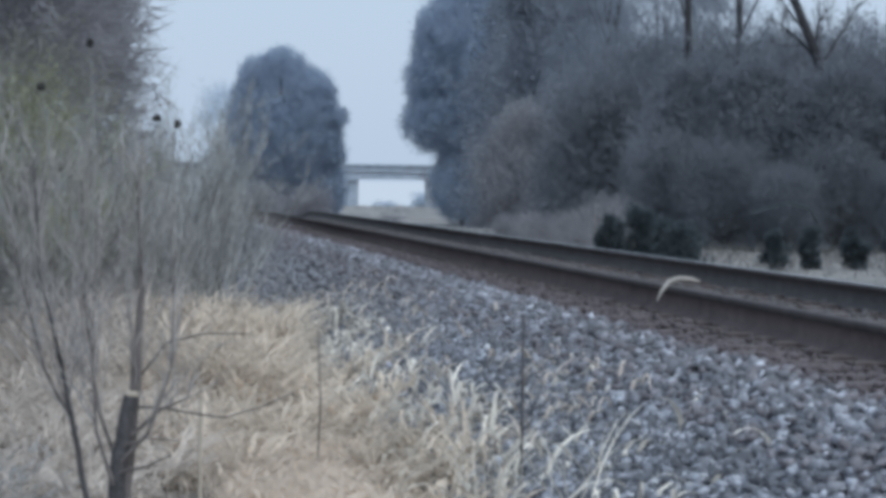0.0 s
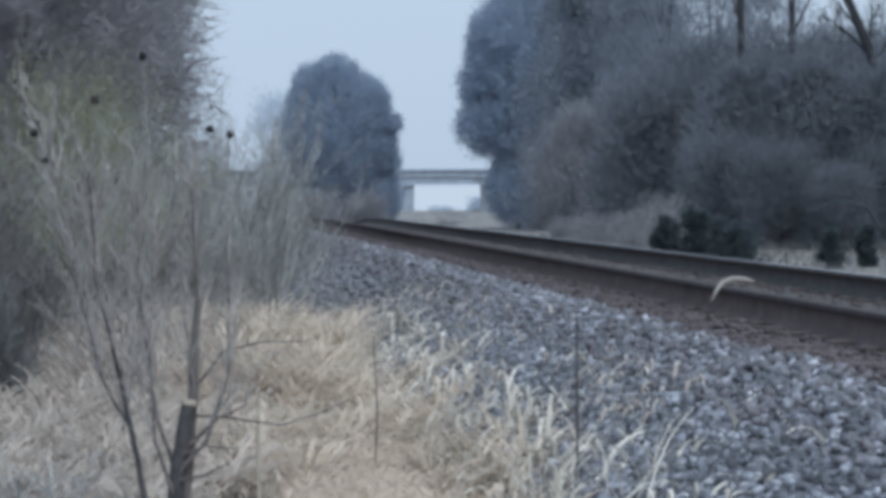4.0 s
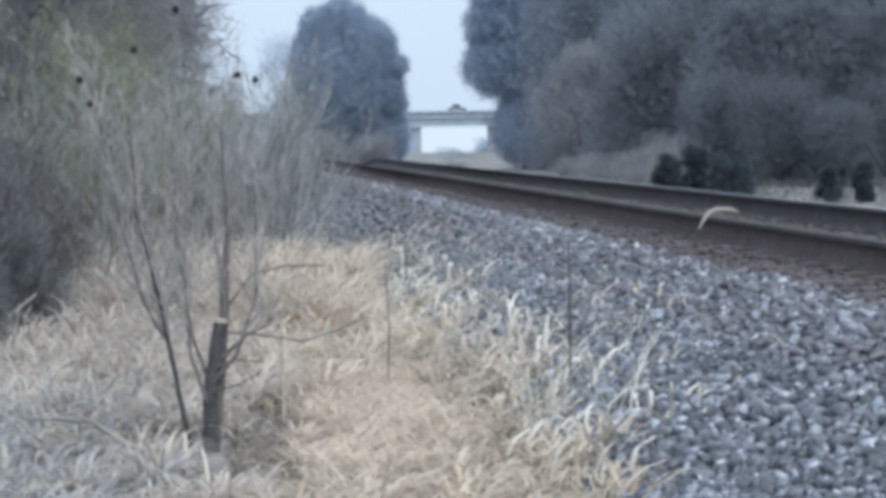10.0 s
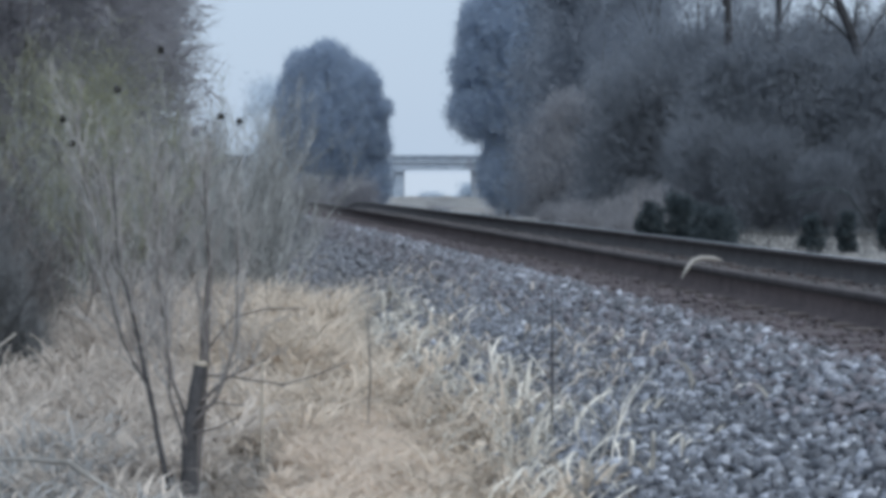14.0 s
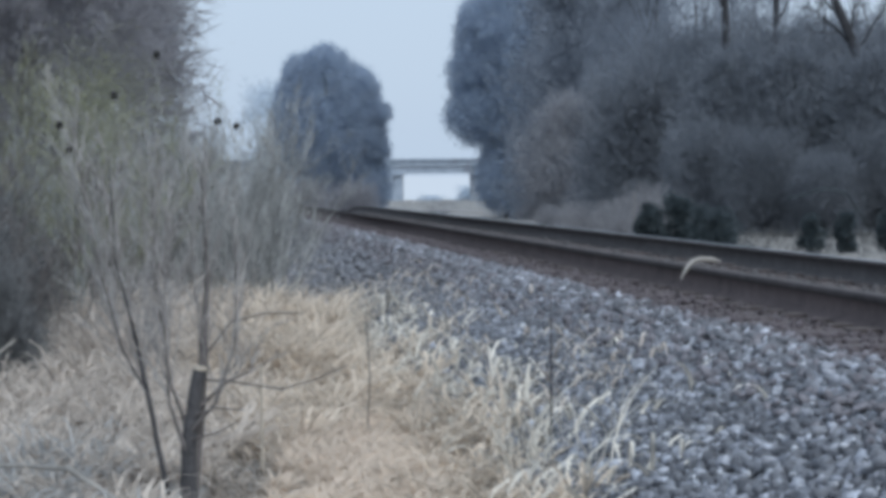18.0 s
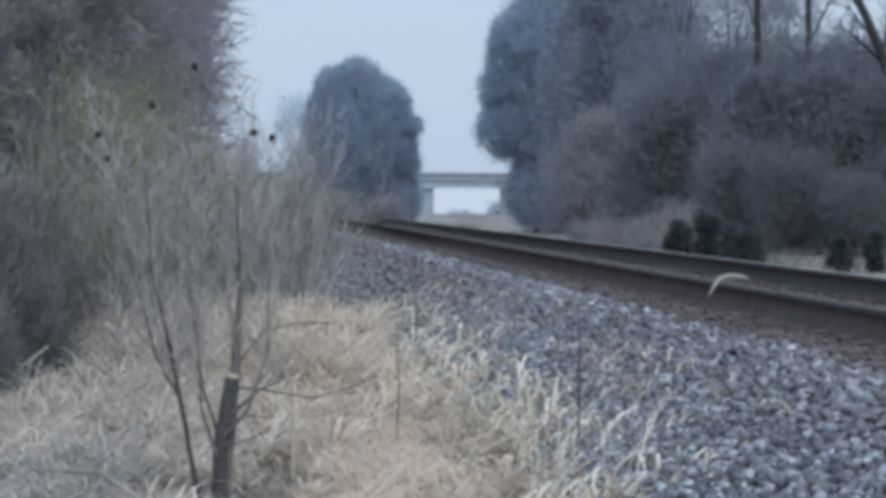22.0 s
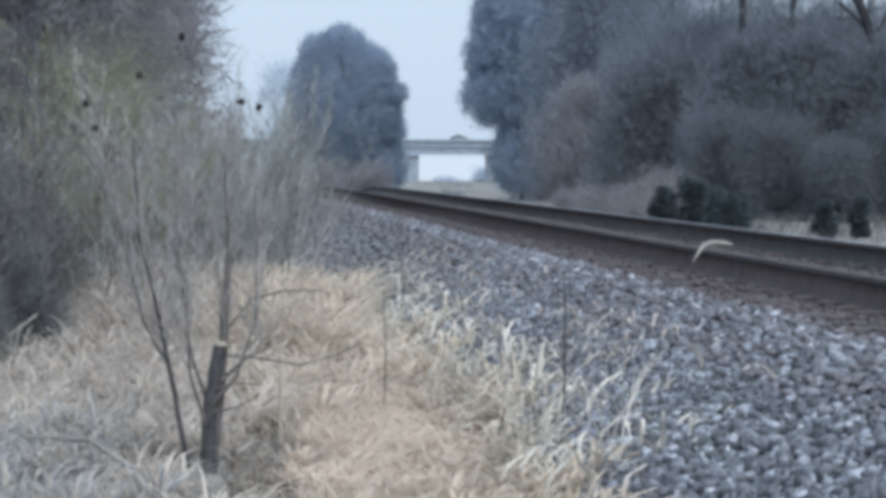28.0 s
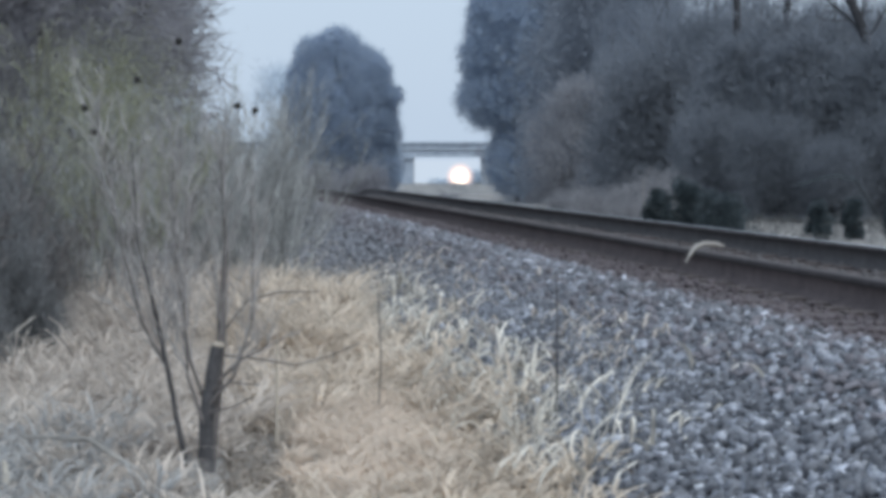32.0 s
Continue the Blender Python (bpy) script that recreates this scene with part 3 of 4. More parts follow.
for sx in (-1, 1):
    bm = bmesh.new()
    prof = [(-19, -4), (-5.8, 10.28), (5.8, 10.28), (19, -4)]
    a = [bm.verts.new((sx * 58, y, z)) for y, z in prof]
    b = [bm.verts.new((sx * 1000, y, z)) for y, z in prof]
    for i in range(4):
        bm.faces.new((a[i], a[(i + 1) % 4], b[(i + 1) % 4], b[i]))
    bm.faces.new(a)
    bm.faces.new(b)
    bmesh.ops.recalc_face_normals(bm, faces=bm.faces)
    me = bpy.data.meshes.new("embankment")
    bm.to_mesh(me)
    bm.free()
    me.materials.append(SOIL)
    em = tagged(new("embankment", me), "grassy embankment carrying the road to the bridge", "embankment", kind="structure")
    em.matrix_world = pose(-4.0, 630, -3.1)
    rd = block(942, 10.2, 0.3, (sx * 531, 0, 10.43))
    me = bpy.data.meshes.new("road")
    rd.to_mesh(me)
    rd.free()
    me.materials.append(ASPHALT)
    r = tagged(new("road", me), "asphalt road on the embankment", "road", kind="structure")
    r.matrix_world = pose(-4.0, 630, -3.1)


def car(paint, tall, length, label):
    """A car that heads along +x, wheels on z = 0."""
    ob = holder("car", Matrix(), label, "car", "cars crossing the bridge")
    L, H = length / 2, tall
    outline = [(-L, 0.35), (-L, 0.85), (-L + 0.25, 0.95), (-L * 0.62, 0.98), (-L * 0.42, H), (L * 0.18, H), (L * 0.48, 0.98), (L - 0.3, 0.86), (L, 0.7), (L, 0.35)]
    bm = bmesh.new()
    rows = []
    for y, k in ((-0.9, 0.96), (-0.8, 1.0), (0.8, 1.0), (0.9, 0.96)):
        rows.append([bm.verts.new((x * k, y * (0.86 if z > 1.0 else 1.0), z)) for x, z in outline])
    n = len(outline)
    for r0, r1 in zip(rows, rows[1:]):
        for i in range(n):
            bm.faces.new((r0[i], r0[(i + 1) % n], r1[(i + 1) % n], r1[i]))
    bm.faces.new(rows[0][::-1])
    bm.faces.new(rows[-1])
    bmesh.ops.recalc_face_normals(bm, faces=bm.faces)
    part("body", bm, paint, ob)
    for y in (-0.84, 0.84):
        bm = bmesh.new()
        q = [(-L * 0.52, 1.0), (-L * 0.38, H - 0.08), (L * 0.14, H - 0.08), (L * 0.4, 1.0)]
        lo, hi = [bm.verts.new((x, y, z)) for x, z in q], [bm.verts.new((x, y * 1.02, z)) for x, z in q]
        for i in range(4):
            bm.faces.new((lo[i], lo[(i + 1) % 4], hi[(i + 1) % 4], hi[i]))
        bm.faces.new(lo)
        bm.faces.new(hi)
        bmesh.ops.recalc_face_normals(bm, faces=bm.faces)
        part("side_window", bm, GLASS, ob)
    for x in (-L * 0.62, L * 0.62):
        for y in (-0.82, 0.82):
            part("wheel", rod(0.33, 0.33, 0.22, (x, y, 0.33), Matrix.Rotation(radians(90), 4, "X")), TYRE, ob)
    for y in (-0.6, 0.6):
        part("headlight", block(0.12, 0.3, 0.18, (L - 0.01, y, 0.72), 0.03, 1), LAMP, ob, "lit headlight")
    return ob


# the first, dark grey paint is lightened for haze over the bridge
PAINTS = [material("hazed_car_paint", (0.17, 0.18, 0.20), (0.21, 0.22, 0.24), 2, rough=0.35, bump=0), material("silver_car_paint", (0.22, 0.23, 0.25), (0.28, 0.29, 0.31), 2, rough=0.35, bump=0), material("blue_car_paint", (0.05, 0.07, 0.11), (0.07, 0.09, 0.14), 2, rough=0.35, bump=0)]
# time at which each passes the middle of the span, paint, height, length, lane; the far lane runs the other way
CARS = [(1.50, 0, 1.75, 4.8, -2.5), (5.04, 0, 1.8, 4.8, -2.5), (7.10, 2, 1.85, 5.0, -2.5), (7.66, 1, 1.7, 4.7, -2.5), (8.33, 1, 1.42, 4.6, -2.4), (9.97, 0, 1.85, 5.0, -2.5), (11.42, 1, 2.1, 6.2, -2.5), (16.80, 1, 1.45, 4.5, -2.4), (20.03, 1, 1.42, 4.5, 2.5), (20.40, 0, 1.75, 4.9, -2.5), (24.82, 0, 1.75, 4.8, -2.5), (27.92, 1, 1.42, 4.6, -2.4), (29.12, 1, 1.42, 4.5, 2.5), (31.05, 0, 1.85, 5.1, -2.5)]
NAMES = ["dark grey car on the bridge with lit headlights", "silver car on the bridge with lit headlights", "dark blue car on the bridge with lit headlights"]
cars = [(car(PAINTS[p], h, ln, NAMES[p]), t, lane) for i, (t, p, h, ln, lane) in enumerate(CARS)]

# ---- oncoming locomotive ----
loco = holder("locomotive", pose(-0.6, 760, -7), "dark diesel locomotive approaching with a glaring headlight", "locomotive")
part("body", block(2.9, 17, 2.6, (0, 9.5, 2.6), 0.12), LOCO, loco)
part("nose", block(2.0, 2.2, 1.5, (0, 0.6, 2.05), 0.2), LOCO, loco)
part("cab", block(3.0, 2.6, 2.9, (0, 2.6, 2.75), 0.15), LOCO, loco)
for x in (-0.7, 0.7):
    part("windscreen", block(0.95, 0.06, 0.6, (x, 1.28, 3.6), 0.02, 1), GLASS, loco)
part("pilot", block(2.9, 0.4, 0.8, (0, -0.5, 0.65), 0.08), LOCO, loco)
for y in (2.5, 4.6, 13.5, 15.6):
    for x in (-0.75, 0.75):
        part("wheel", rod(0.5, 0.5, 0.14, (x, y, 0.5), Matrix.Rotation(radians(90), 4, "Y")), LOCO, loco)
# glare round the headlight, painted as a fading glow on an added disc
glare = bpy.data.materials.new("painted_headlight_glare")
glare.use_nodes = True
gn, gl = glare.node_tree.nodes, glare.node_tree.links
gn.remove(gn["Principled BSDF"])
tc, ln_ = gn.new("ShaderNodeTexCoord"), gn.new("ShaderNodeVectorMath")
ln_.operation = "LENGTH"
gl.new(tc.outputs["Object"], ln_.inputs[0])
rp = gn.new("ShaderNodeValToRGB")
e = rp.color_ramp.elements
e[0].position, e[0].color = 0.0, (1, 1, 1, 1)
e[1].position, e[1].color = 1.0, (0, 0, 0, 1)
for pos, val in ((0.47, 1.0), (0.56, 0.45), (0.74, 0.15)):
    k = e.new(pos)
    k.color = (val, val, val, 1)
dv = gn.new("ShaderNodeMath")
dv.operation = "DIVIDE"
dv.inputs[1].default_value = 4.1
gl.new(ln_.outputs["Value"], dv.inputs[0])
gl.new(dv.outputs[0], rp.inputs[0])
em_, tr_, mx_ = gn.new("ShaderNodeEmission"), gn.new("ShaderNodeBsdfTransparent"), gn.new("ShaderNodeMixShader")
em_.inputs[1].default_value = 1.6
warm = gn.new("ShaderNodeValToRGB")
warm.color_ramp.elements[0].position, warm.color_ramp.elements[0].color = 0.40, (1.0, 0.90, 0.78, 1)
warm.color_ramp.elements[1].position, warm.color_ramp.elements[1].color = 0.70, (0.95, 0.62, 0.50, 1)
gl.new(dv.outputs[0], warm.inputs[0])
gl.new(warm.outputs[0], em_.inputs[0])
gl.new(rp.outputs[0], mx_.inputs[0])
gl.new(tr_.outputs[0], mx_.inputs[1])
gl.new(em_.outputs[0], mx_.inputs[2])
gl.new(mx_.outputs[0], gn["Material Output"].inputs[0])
glare_disc = part("headlight", rod(4.2, 4.2, 0.02, (0, 0, 0), Matrix.Rotation(radians(90), 4, "X"), 48), glare, loco, "wide see-through disc painted with the headlight's warm white glare")
glare_disc.matrix_basis = pose(0, -0.9, 3.0)

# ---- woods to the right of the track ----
wood_a = lobed_tree("leafless_tree", 11, [(0.6, 1, 12.8, 5.1, 7.4), (-1.6, 0, 8.2, 3.4, 2.7), (-2.4, 0, 11.5, 2.4, 2.2), (-1.4, 0, 15.2, 2.6, 2.4), (0.4, 0, 3.4, 3.0, 3.6), (5.0, 2, 11.0, 5.0, 9.0), (1.5, 1, 18.0, 3.2, 2.6)], BARKDARK, CEDAR, "tall dense tree ending the wood, haze put into its grey-blue colour", count=190000, per_area=14.0, clump=0.48, spray=(0.34, 0.075), rag=0.3, fill=0.5, group="wood beside the track")
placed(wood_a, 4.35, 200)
wood_b = clumped_tree("leafless_tree", 12, 20, 12, BARKDARK, TWIGDARK, "tall dense leafless tree in the wood beside the track", clumps=170, count=30000, base=0.0, spray=(0.6, 0.12), group="wood beside the track", shape="egg", rag=0.7)
placed(wood_b, 9.5, 182)
again(wood_b, 9.6, 162, 80, 0.95)
again(wood_b, 8.6, 146, 200, 0.9)
again(wood_b, 13, 212, 130, 1.05)
again(wood_b, 13, 190, 40, 0.76)
under = clumped_tree("thicket_tree", 13, 4.7, 6.0, BARKDARK, TWIGDEEP, "low dense thicket of leafless branches at the wood's edge", clumps=120, count=25000, base=0.0, spray=(0.36, 0.04), soft_edge=0.95, shape="mound", group="thicket at the wood's edge", trunk=0.08, rag=0.4, up=0.5)
placed(under, 7.4, 92, turn=20, size=1.15)
again(under, 12.5, 90, 120, 1.2)
again(under, 15.5, 92, 10, 1.25)
again(under, 10.2, 98, 330, 1.3)
tangle = clumped_tree("dark_tree", 16, 5.5, 4.6, BARKDEEP, TANGLE, "dark dense tangle of leafless branches at the wood's edge", clumps=130, count=24000, base=0.0, spray=(0.36, 0.04), soft_edge=0.8, shape="egg", group="dark tangles at the wood's edge", trunk=0.09, rag=0.4, up=0.5)
placed(tangle, 9.25, 82)
again(tangle, 11.0, 80, 70, 0.98)
again(tangle, 13.3, 78.5, 160, 0.95)
again(tangle, 15.6, 79, 250, 0.92)
again(tangle, 17.6, 84, 300)
brown = clumped_tree("thicket_tree", 14, 9, 8, BARKDARK, TWIGBROWN, "brownish leafless thicket in front of the tall trees", clumps=120, count=24000, base=0.0, spray=(0.65, 0.065), soft_edge=0.95, shape="egg", group="thicket at the wood's edge", trunk=0.1, rag=0.4, up=0.5)
placed(brown, 6.6, 140, size=0.72)
again(brown, 7.4, 118, 90, 0.66)
again(brown, 7.4, 160, 200, 0.8)
again(brown, 9.0, 105, 30, 0.7)
scrub = clumped_tree("brush_clump", 15, 1.7, 3.8, BARKDARK, SCRUB, "low brown brush of dead weeds beside the track", "bush", clumps=40, count=4200, base=0.0, spray=(0.45, 0.03), soft_edge=1.0, shape="mound", group="brush beside the track", trunk=0.03, rag=0.2, up=0.9)
placed(scrub, 5.8, 74, size=0.6)
srnd = random.Random(8)
for k in range(26):
    y = 70 + 3.4 * k + srnd.uniform(-2, 2)
    again(scrub, max(float(track_x(y)) + 7.6, 0.012 * y + 2.2) + srnd.uniform(0, 2.8), y, srnd.uniform(0, 360), srnd.choice((0.35, 0.45, 0.55, 0.65)))
for x, y, turn, size in ((9.6, 77.5, 110, 0.52), (11.2, 75.5, 200, 0.4), (12.9, 77, 70, 0.55), (14.6, 75.5, 300, 0.42), (16.4, 76.5, 60, 0.56), (8.3, 79.5, 20, 0.58)):
    again(under, x, y, turn, size)
bare = bare_tree("leafless_tree", 21, 14, 0.24, BARKDEEP, BARKDARK, "tall bare tree with a dark leaning trunk", up=0.3, spread=0.75, per=(12, 7, 5, 3), ratio=(0.32, 0.55, 0.55), limb=0.5, group="bare trees at the wood's edge", tip=0.009, low=0.45, course=[(0, 0, -0.2), (-1.1, 0, 2.8), (-1.75, 0, 4.3), (-2.35, 0, 6.1), (-3.15, 0, 8.0), (-4.1, 0.2, 10.0), (-4.9, 0.3, 12.5)])
placed(bare, 15.0, 80)
bare2 = bare_tree("leafless_tree", 22, 18, 0.19, BARKDEEP, BARKDARK, "tall bare tree with a straight dark trunk", per=(12, 8, 8, 5), twig_len=0.65, limb=0.6, group="bare trees at the wood's edge", tip=0.010, low=0.3, course=[(0.1, 0, -0.2), (0.05, 0, 4), (0.0, 0, 8.0), (0.1, 0, 12), (0.0, 0, 15)])
placed(bare2, 9.7, 90)
again(bare2, 11.65, 90.5, 130, 0.95)
again(bare2, 14.55, 77.4, 60, 1.0)
open_crown = clumped_tree("leafless_tree", 23, 13, 6.5, BARKDARK, TWIGDARK, "open-crowned leafless tree behind the thicket", clumps=46, count=5200, base=0.1, spray=(0.9, 0.03), shape="egg", group="open trees behind the thicket", trunk=0.12, rag=0.3, up=0.5)
placed(open_crown, 11.2, 112)
for x, y, turn, size in ((13.5, 114, 70, 0.95), (9.2, 118, 300, 1.1), (20.5, 116, 20, 0.75), (13.9, 98, 130, 0.62), (15.7, 100, 220, 0.48), (17.6, 97, 310, 0.5), (19.6, 100, 90, 0.5)):
    again(open_crown, x, y, turn, size)

# dark evergreen bushes on the strip by the wood
for i, (x, y, h, w) in enumerate([(3.78, 48, 1.46, 0.46), (4.30, 48.3, 1.24, 0.6), (5.10, 47.6, 0.9, 0.72), (4.74, 48.9, 0.98, 0.62), (7.46, 52, 0.78, 0.42), (8.24, 52.5, 0.84, 0.38), (9.24, 53, 0.82, 0.46), (10.3, 54, 0.8, 0.5)]):
    ev = clumped_tree("evergreen_bush", 40 + i, h, w * 1.25, BARKDARK, EVERGREEN, "small dark evergreen bush in pale grass beyond the track", "bush", clumps=26, count=5000, base=0.0, spray=(0.10, 0.025), shape="round", group="evergreen bushes", trunk=0.03, rag=0.8)
    placed(ev, x, y)

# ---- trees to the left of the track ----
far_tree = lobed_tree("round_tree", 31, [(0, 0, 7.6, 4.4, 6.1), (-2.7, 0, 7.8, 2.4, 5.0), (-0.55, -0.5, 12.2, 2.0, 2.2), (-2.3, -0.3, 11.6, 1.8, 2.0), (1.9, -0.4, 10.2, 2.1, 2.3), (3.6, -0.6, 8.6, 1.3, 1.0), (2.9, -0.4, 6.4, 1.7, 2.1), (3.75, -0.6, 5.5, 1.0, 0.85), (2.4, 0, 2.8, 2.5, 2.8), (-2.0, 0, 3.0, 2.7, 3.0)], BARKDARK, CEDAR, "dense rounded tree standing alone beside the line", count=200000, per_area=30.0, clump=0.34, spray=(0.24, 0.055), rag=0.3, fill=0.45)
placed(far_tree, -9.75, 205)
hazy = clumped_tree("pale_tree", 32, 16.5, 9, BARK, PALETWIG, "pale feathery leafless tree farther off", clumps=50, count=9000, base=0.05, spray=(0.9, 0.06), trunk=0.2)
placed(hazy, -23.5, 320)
# the lighter purplish twigs stand for haze on this far brush
for i, (x, y) in enumerate([(-14.5, 200), (-17.5, 230), (-11.5, 192), (-8.0, 198), (-13.5, 225)]):
    lo = clumped_tree("thicket_tree", 60 + i, 3.2, 6.0, BARKDARK, TWIGPURPLE, "low leafless brush round the lone tree", clumps=70, count=13000, base=0.0, spray=(0.4, 0.06), soft_edge=1.1, shape="mound", trunk=0.06)
    placed(lo, x, y, size=0.72)
left_a = lobed_tree("leafless_tree", 33, [(0, 0, 4.8, 3.3, 4.4), (0.9, -0.4, 2.8, 2.3, 2.3), (0.6, -0.3, 6.6, 2.6, 2.6), (-1.5, 0.4, 7.5, 3.2, 3.4)], BARK, TWIGPURPLE, "bushy leafless tree with purplish twigs beside the track", count=60000, per_area=3.0, clump=0.55, spray=(0.55, 0.03), rag=0.75, up=0.2, trunk=0.14, fill=0.35)
placed(left_a, -7.95, 46)
again(left_a, -10.9, 41, 100)
again(left_a, -10.3, 55, 210)
again(left_a, -6.9, 40, 150, 0.6)
grey_bush = shrub("leafless_bush", 51, 2.2, 2.0, TWIG, "grey leafless bush of thin upright stems in dry grass", stems=34, per=(8, 6), group="bushes along the bank")
placed(grey_bush, -3.2, 29, size=1.15)
for x, y, tn in [(-4.0, 31, 60), (-2.9, 32, 120), (-4.6, 28, 200), (-4.0, 35, 20), (-2.5, 28.5, 260), (-3.9, 44, 80), (-4.4, 52, 170), (-5.3, 40, 10)]:
    again(grey_bush, x, y, tn)
bud_bush = shrub("budding_bush", 52, 2.9, 2.2, TWIG, "bush with yellow-green spring buds on its upper twigs", stems=30, per=(8, 6), fine=BUDS)
placed(bud_bush, -3.9, 26)
brng = np.random.default_rng(53)
bn = 9000
p = np.stack([brng.normal(0.14, 0.42, bn), brng.normal(0, 0.4, bn), brng.normal(2.3, 0.38, bn)], 1)
piece("foliage", mesh_of("foliage", *sprays(p, unit(brng.normal(size=(bn, 3)) + np.array([0, 0, 0.8])), brng.uniform(0.025, 0.05, bn), brng.uniform(0.006, 0.013, bn), brng), OLIVE), bud_bush, "soft yellow-green buds")
# brush added to fill the shadowed gap; the shade is in its dark colour
shade_brush = clumped_tree("shade_thicket", 70, 1.5, 1.7, BARKDARK, SHADE, "tangle of brush, coloured dark for the shade under the trees", "bush", clumps=60, count=11000, base=0.0, spray=(0.26, 0.012), soft_edge=0.95, shape="mound", trunk=0.03, rag=0.4, up=0.7, group="shaded brush on the bank")
placed(shade_brush, -4.72, 21.2)
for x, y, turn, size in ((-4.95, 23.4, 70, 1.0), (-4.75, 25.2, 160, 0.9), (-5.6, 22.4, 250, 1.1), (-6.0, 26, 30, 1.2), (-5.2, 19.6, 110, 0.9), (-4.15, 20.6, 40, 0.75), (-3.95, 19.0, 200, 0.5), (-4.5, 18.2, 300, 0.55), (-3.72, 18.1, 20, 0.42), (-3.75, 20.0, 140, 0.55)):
    again(shade_brush, x, y, turn, size)
sparse = shrub("sparse_bush", 54, 1.7, 1.0, SAPBARK, "few thin grey stems standing before dark brush", stems=7, per=(8, 7), thick=0.005, group="pale stems before the brush")
placed(sparse, -3.75, 20.4)
for x, y, turn in ((-3.5, 22.6, 90), (-4.2, 19.2, 180), (-3.3, 24.6, 270)):
    again(sparse, x, y, turn)

# ---- the cut sapling in the foreground ----
rng = np.random.default_rng(77)
sapling = holder("cut_sapling", pose(-1.30, 12.3, 0.035) @ Matrix.Diagonal((0.918, 0.918, 0.918, 1)), "cut-back sapling with a pale sawn stub and thin regrown stems", "sapling")


def stem(points, radii, mat, parent, name, label="", sides=8):
    p, r = np.array(points, float), np.array(radii, float)
    t = np.linspace(0, len(p) - 1, (len(p) - 1) * 5 + 1)
    q = np.stack([np.interp(t, np.arange(len(p)), p[:, i]) for i in range(3)], 1)
    q[1:-1] += rng.normal(size=(len(q) - 2, 3)) * np.interp(t, np.arange(len(p)), r)[1:-1, None] * 0.12
    rr = np.interp(t, np.arange(len(p)), r)
    return piece(name, mesh_of(name, *tube(q, rr, sides), mat), parent, label), q


st, _ = stem([(0, 0, -0.1), (0.0, 0, 0.3), (0.06, 0, 0.67)], [0.046, 0.040, 0.036], BARKDARK, sapling, "trunk", "thick stub cut off square")
part("cut_face", rod(0.037, 0.035, 0.02, (0.062, 0, 0.68), Matrix.Rotation(radians(6), 4, "Y"), 14), CUT, sapling, "pale sawn top")
STEMS = [
    [(-0.10, 0.02, -0.1), (-0.19, 0.0, 0.4), (-0.29, -0.02, 0.9), (-0.38, 0.0, 1.25), (-0.42, 0.02, 1.8)],
    [(0.01, 0.03, -0.05), (0.06, 0.06, 0.55), (0.085, 0.06, 0.9), (0.10, 0.08, 1.2), (0.07, 0.1, 1.7)],
    [(0.02, 0.03, 0.25), (-0.1, 0.05, 0.6), (-0.18, 0.1, 1.1), (-0.2, 0.12, 1.7)],
    [(0.02, -0.02, 0.35), (0.15, -0.03, 0.5), (0.25, 0.0, 0.8), (0.26, 0.05, 1.4)],
    [(0.0, -0.02, 0.2), (-0.1, -0.05, 0.5), (-0.12, -0.06, 0.9), (-0.1, -0.05, 1.5)],
    [(0.03, 0.0, 0.45), (0.2, 0.02, 0.6), (0.33, 0.05, 0.66)],
    [(-0.2, 0.0, 0.5), (-0.36, 0.0, 0.8), (-0.5, 0.05, 1.3), (-0.62, 0.08, 1.95)],
]
DROOPING = [
    [(0.03, 0, 0.62), (0.22, 0.1, 0.60), (0.48, 0.3, 0.54), (0.65, 0.45, 0.58), (0.82, 0.6, 0.645)],
    [(0.09, 0.06, 0.75), (0.22, 0.1, 0.92), (0.40, 0.12, 0.965), (0.62, 0.15, 0.965)],
    [(0.0, -0.02, 0.42), (0.14, -0.04, 0.47), (0.3, -0.06, 0.46)],
    [(0.0, -0.02, 0.3), (0.15, -0.1, 0.34), (0.27, -0.12, 0.40)],
]
for pts in DROOPING:
    stem(pts, np.linspace(0.007, 0.0035, len(pts)), SAPBARK, sapling, "stem", "", 5)
for k, pts in enumerate(STEMS):
    _, q = stem(pts, [0.034, 0.034, 0.027, 0.014, 0.005] if k == 1 else np.linspace(0.02 if k == 0 else 0.013, 0.004, len(pts)), BARKDARK if k == 0 else SAPBARK, sapling, "stem", "", 6)
    nodes, radii = q[None], np.linspace(0.012, 0.004, len(q))[None]
    s1, d1, l1, q1 = children_of(rng, nodes, radii, np.array([0.9 if k == 5 else 1.6]), 7 if k == 5 else 15 if k == 3 else 26, 0.3, 0.5, 0.55, 0.4)
    n1, r1 = limbs_of(rng, s1, d1, l1, np.full(len(s1), 0.0045), 5, 0.14, 0.06)
    s2, d2, l2, q2 = children_of(rng, n1, r1, l1, 5, 0.15, 0.6, 0.35, 0.5)
    v2, f2 = prisms(s2, s2 + d2 * l2[:, None], np.full(len(s2), 0.003), np.full(len(s2), 0.0012))
    piece("brushwood", mesh_of("brushwood", *join(sticks_of(n1, r1), (v2, f2)), SAPTWIG), sapling)
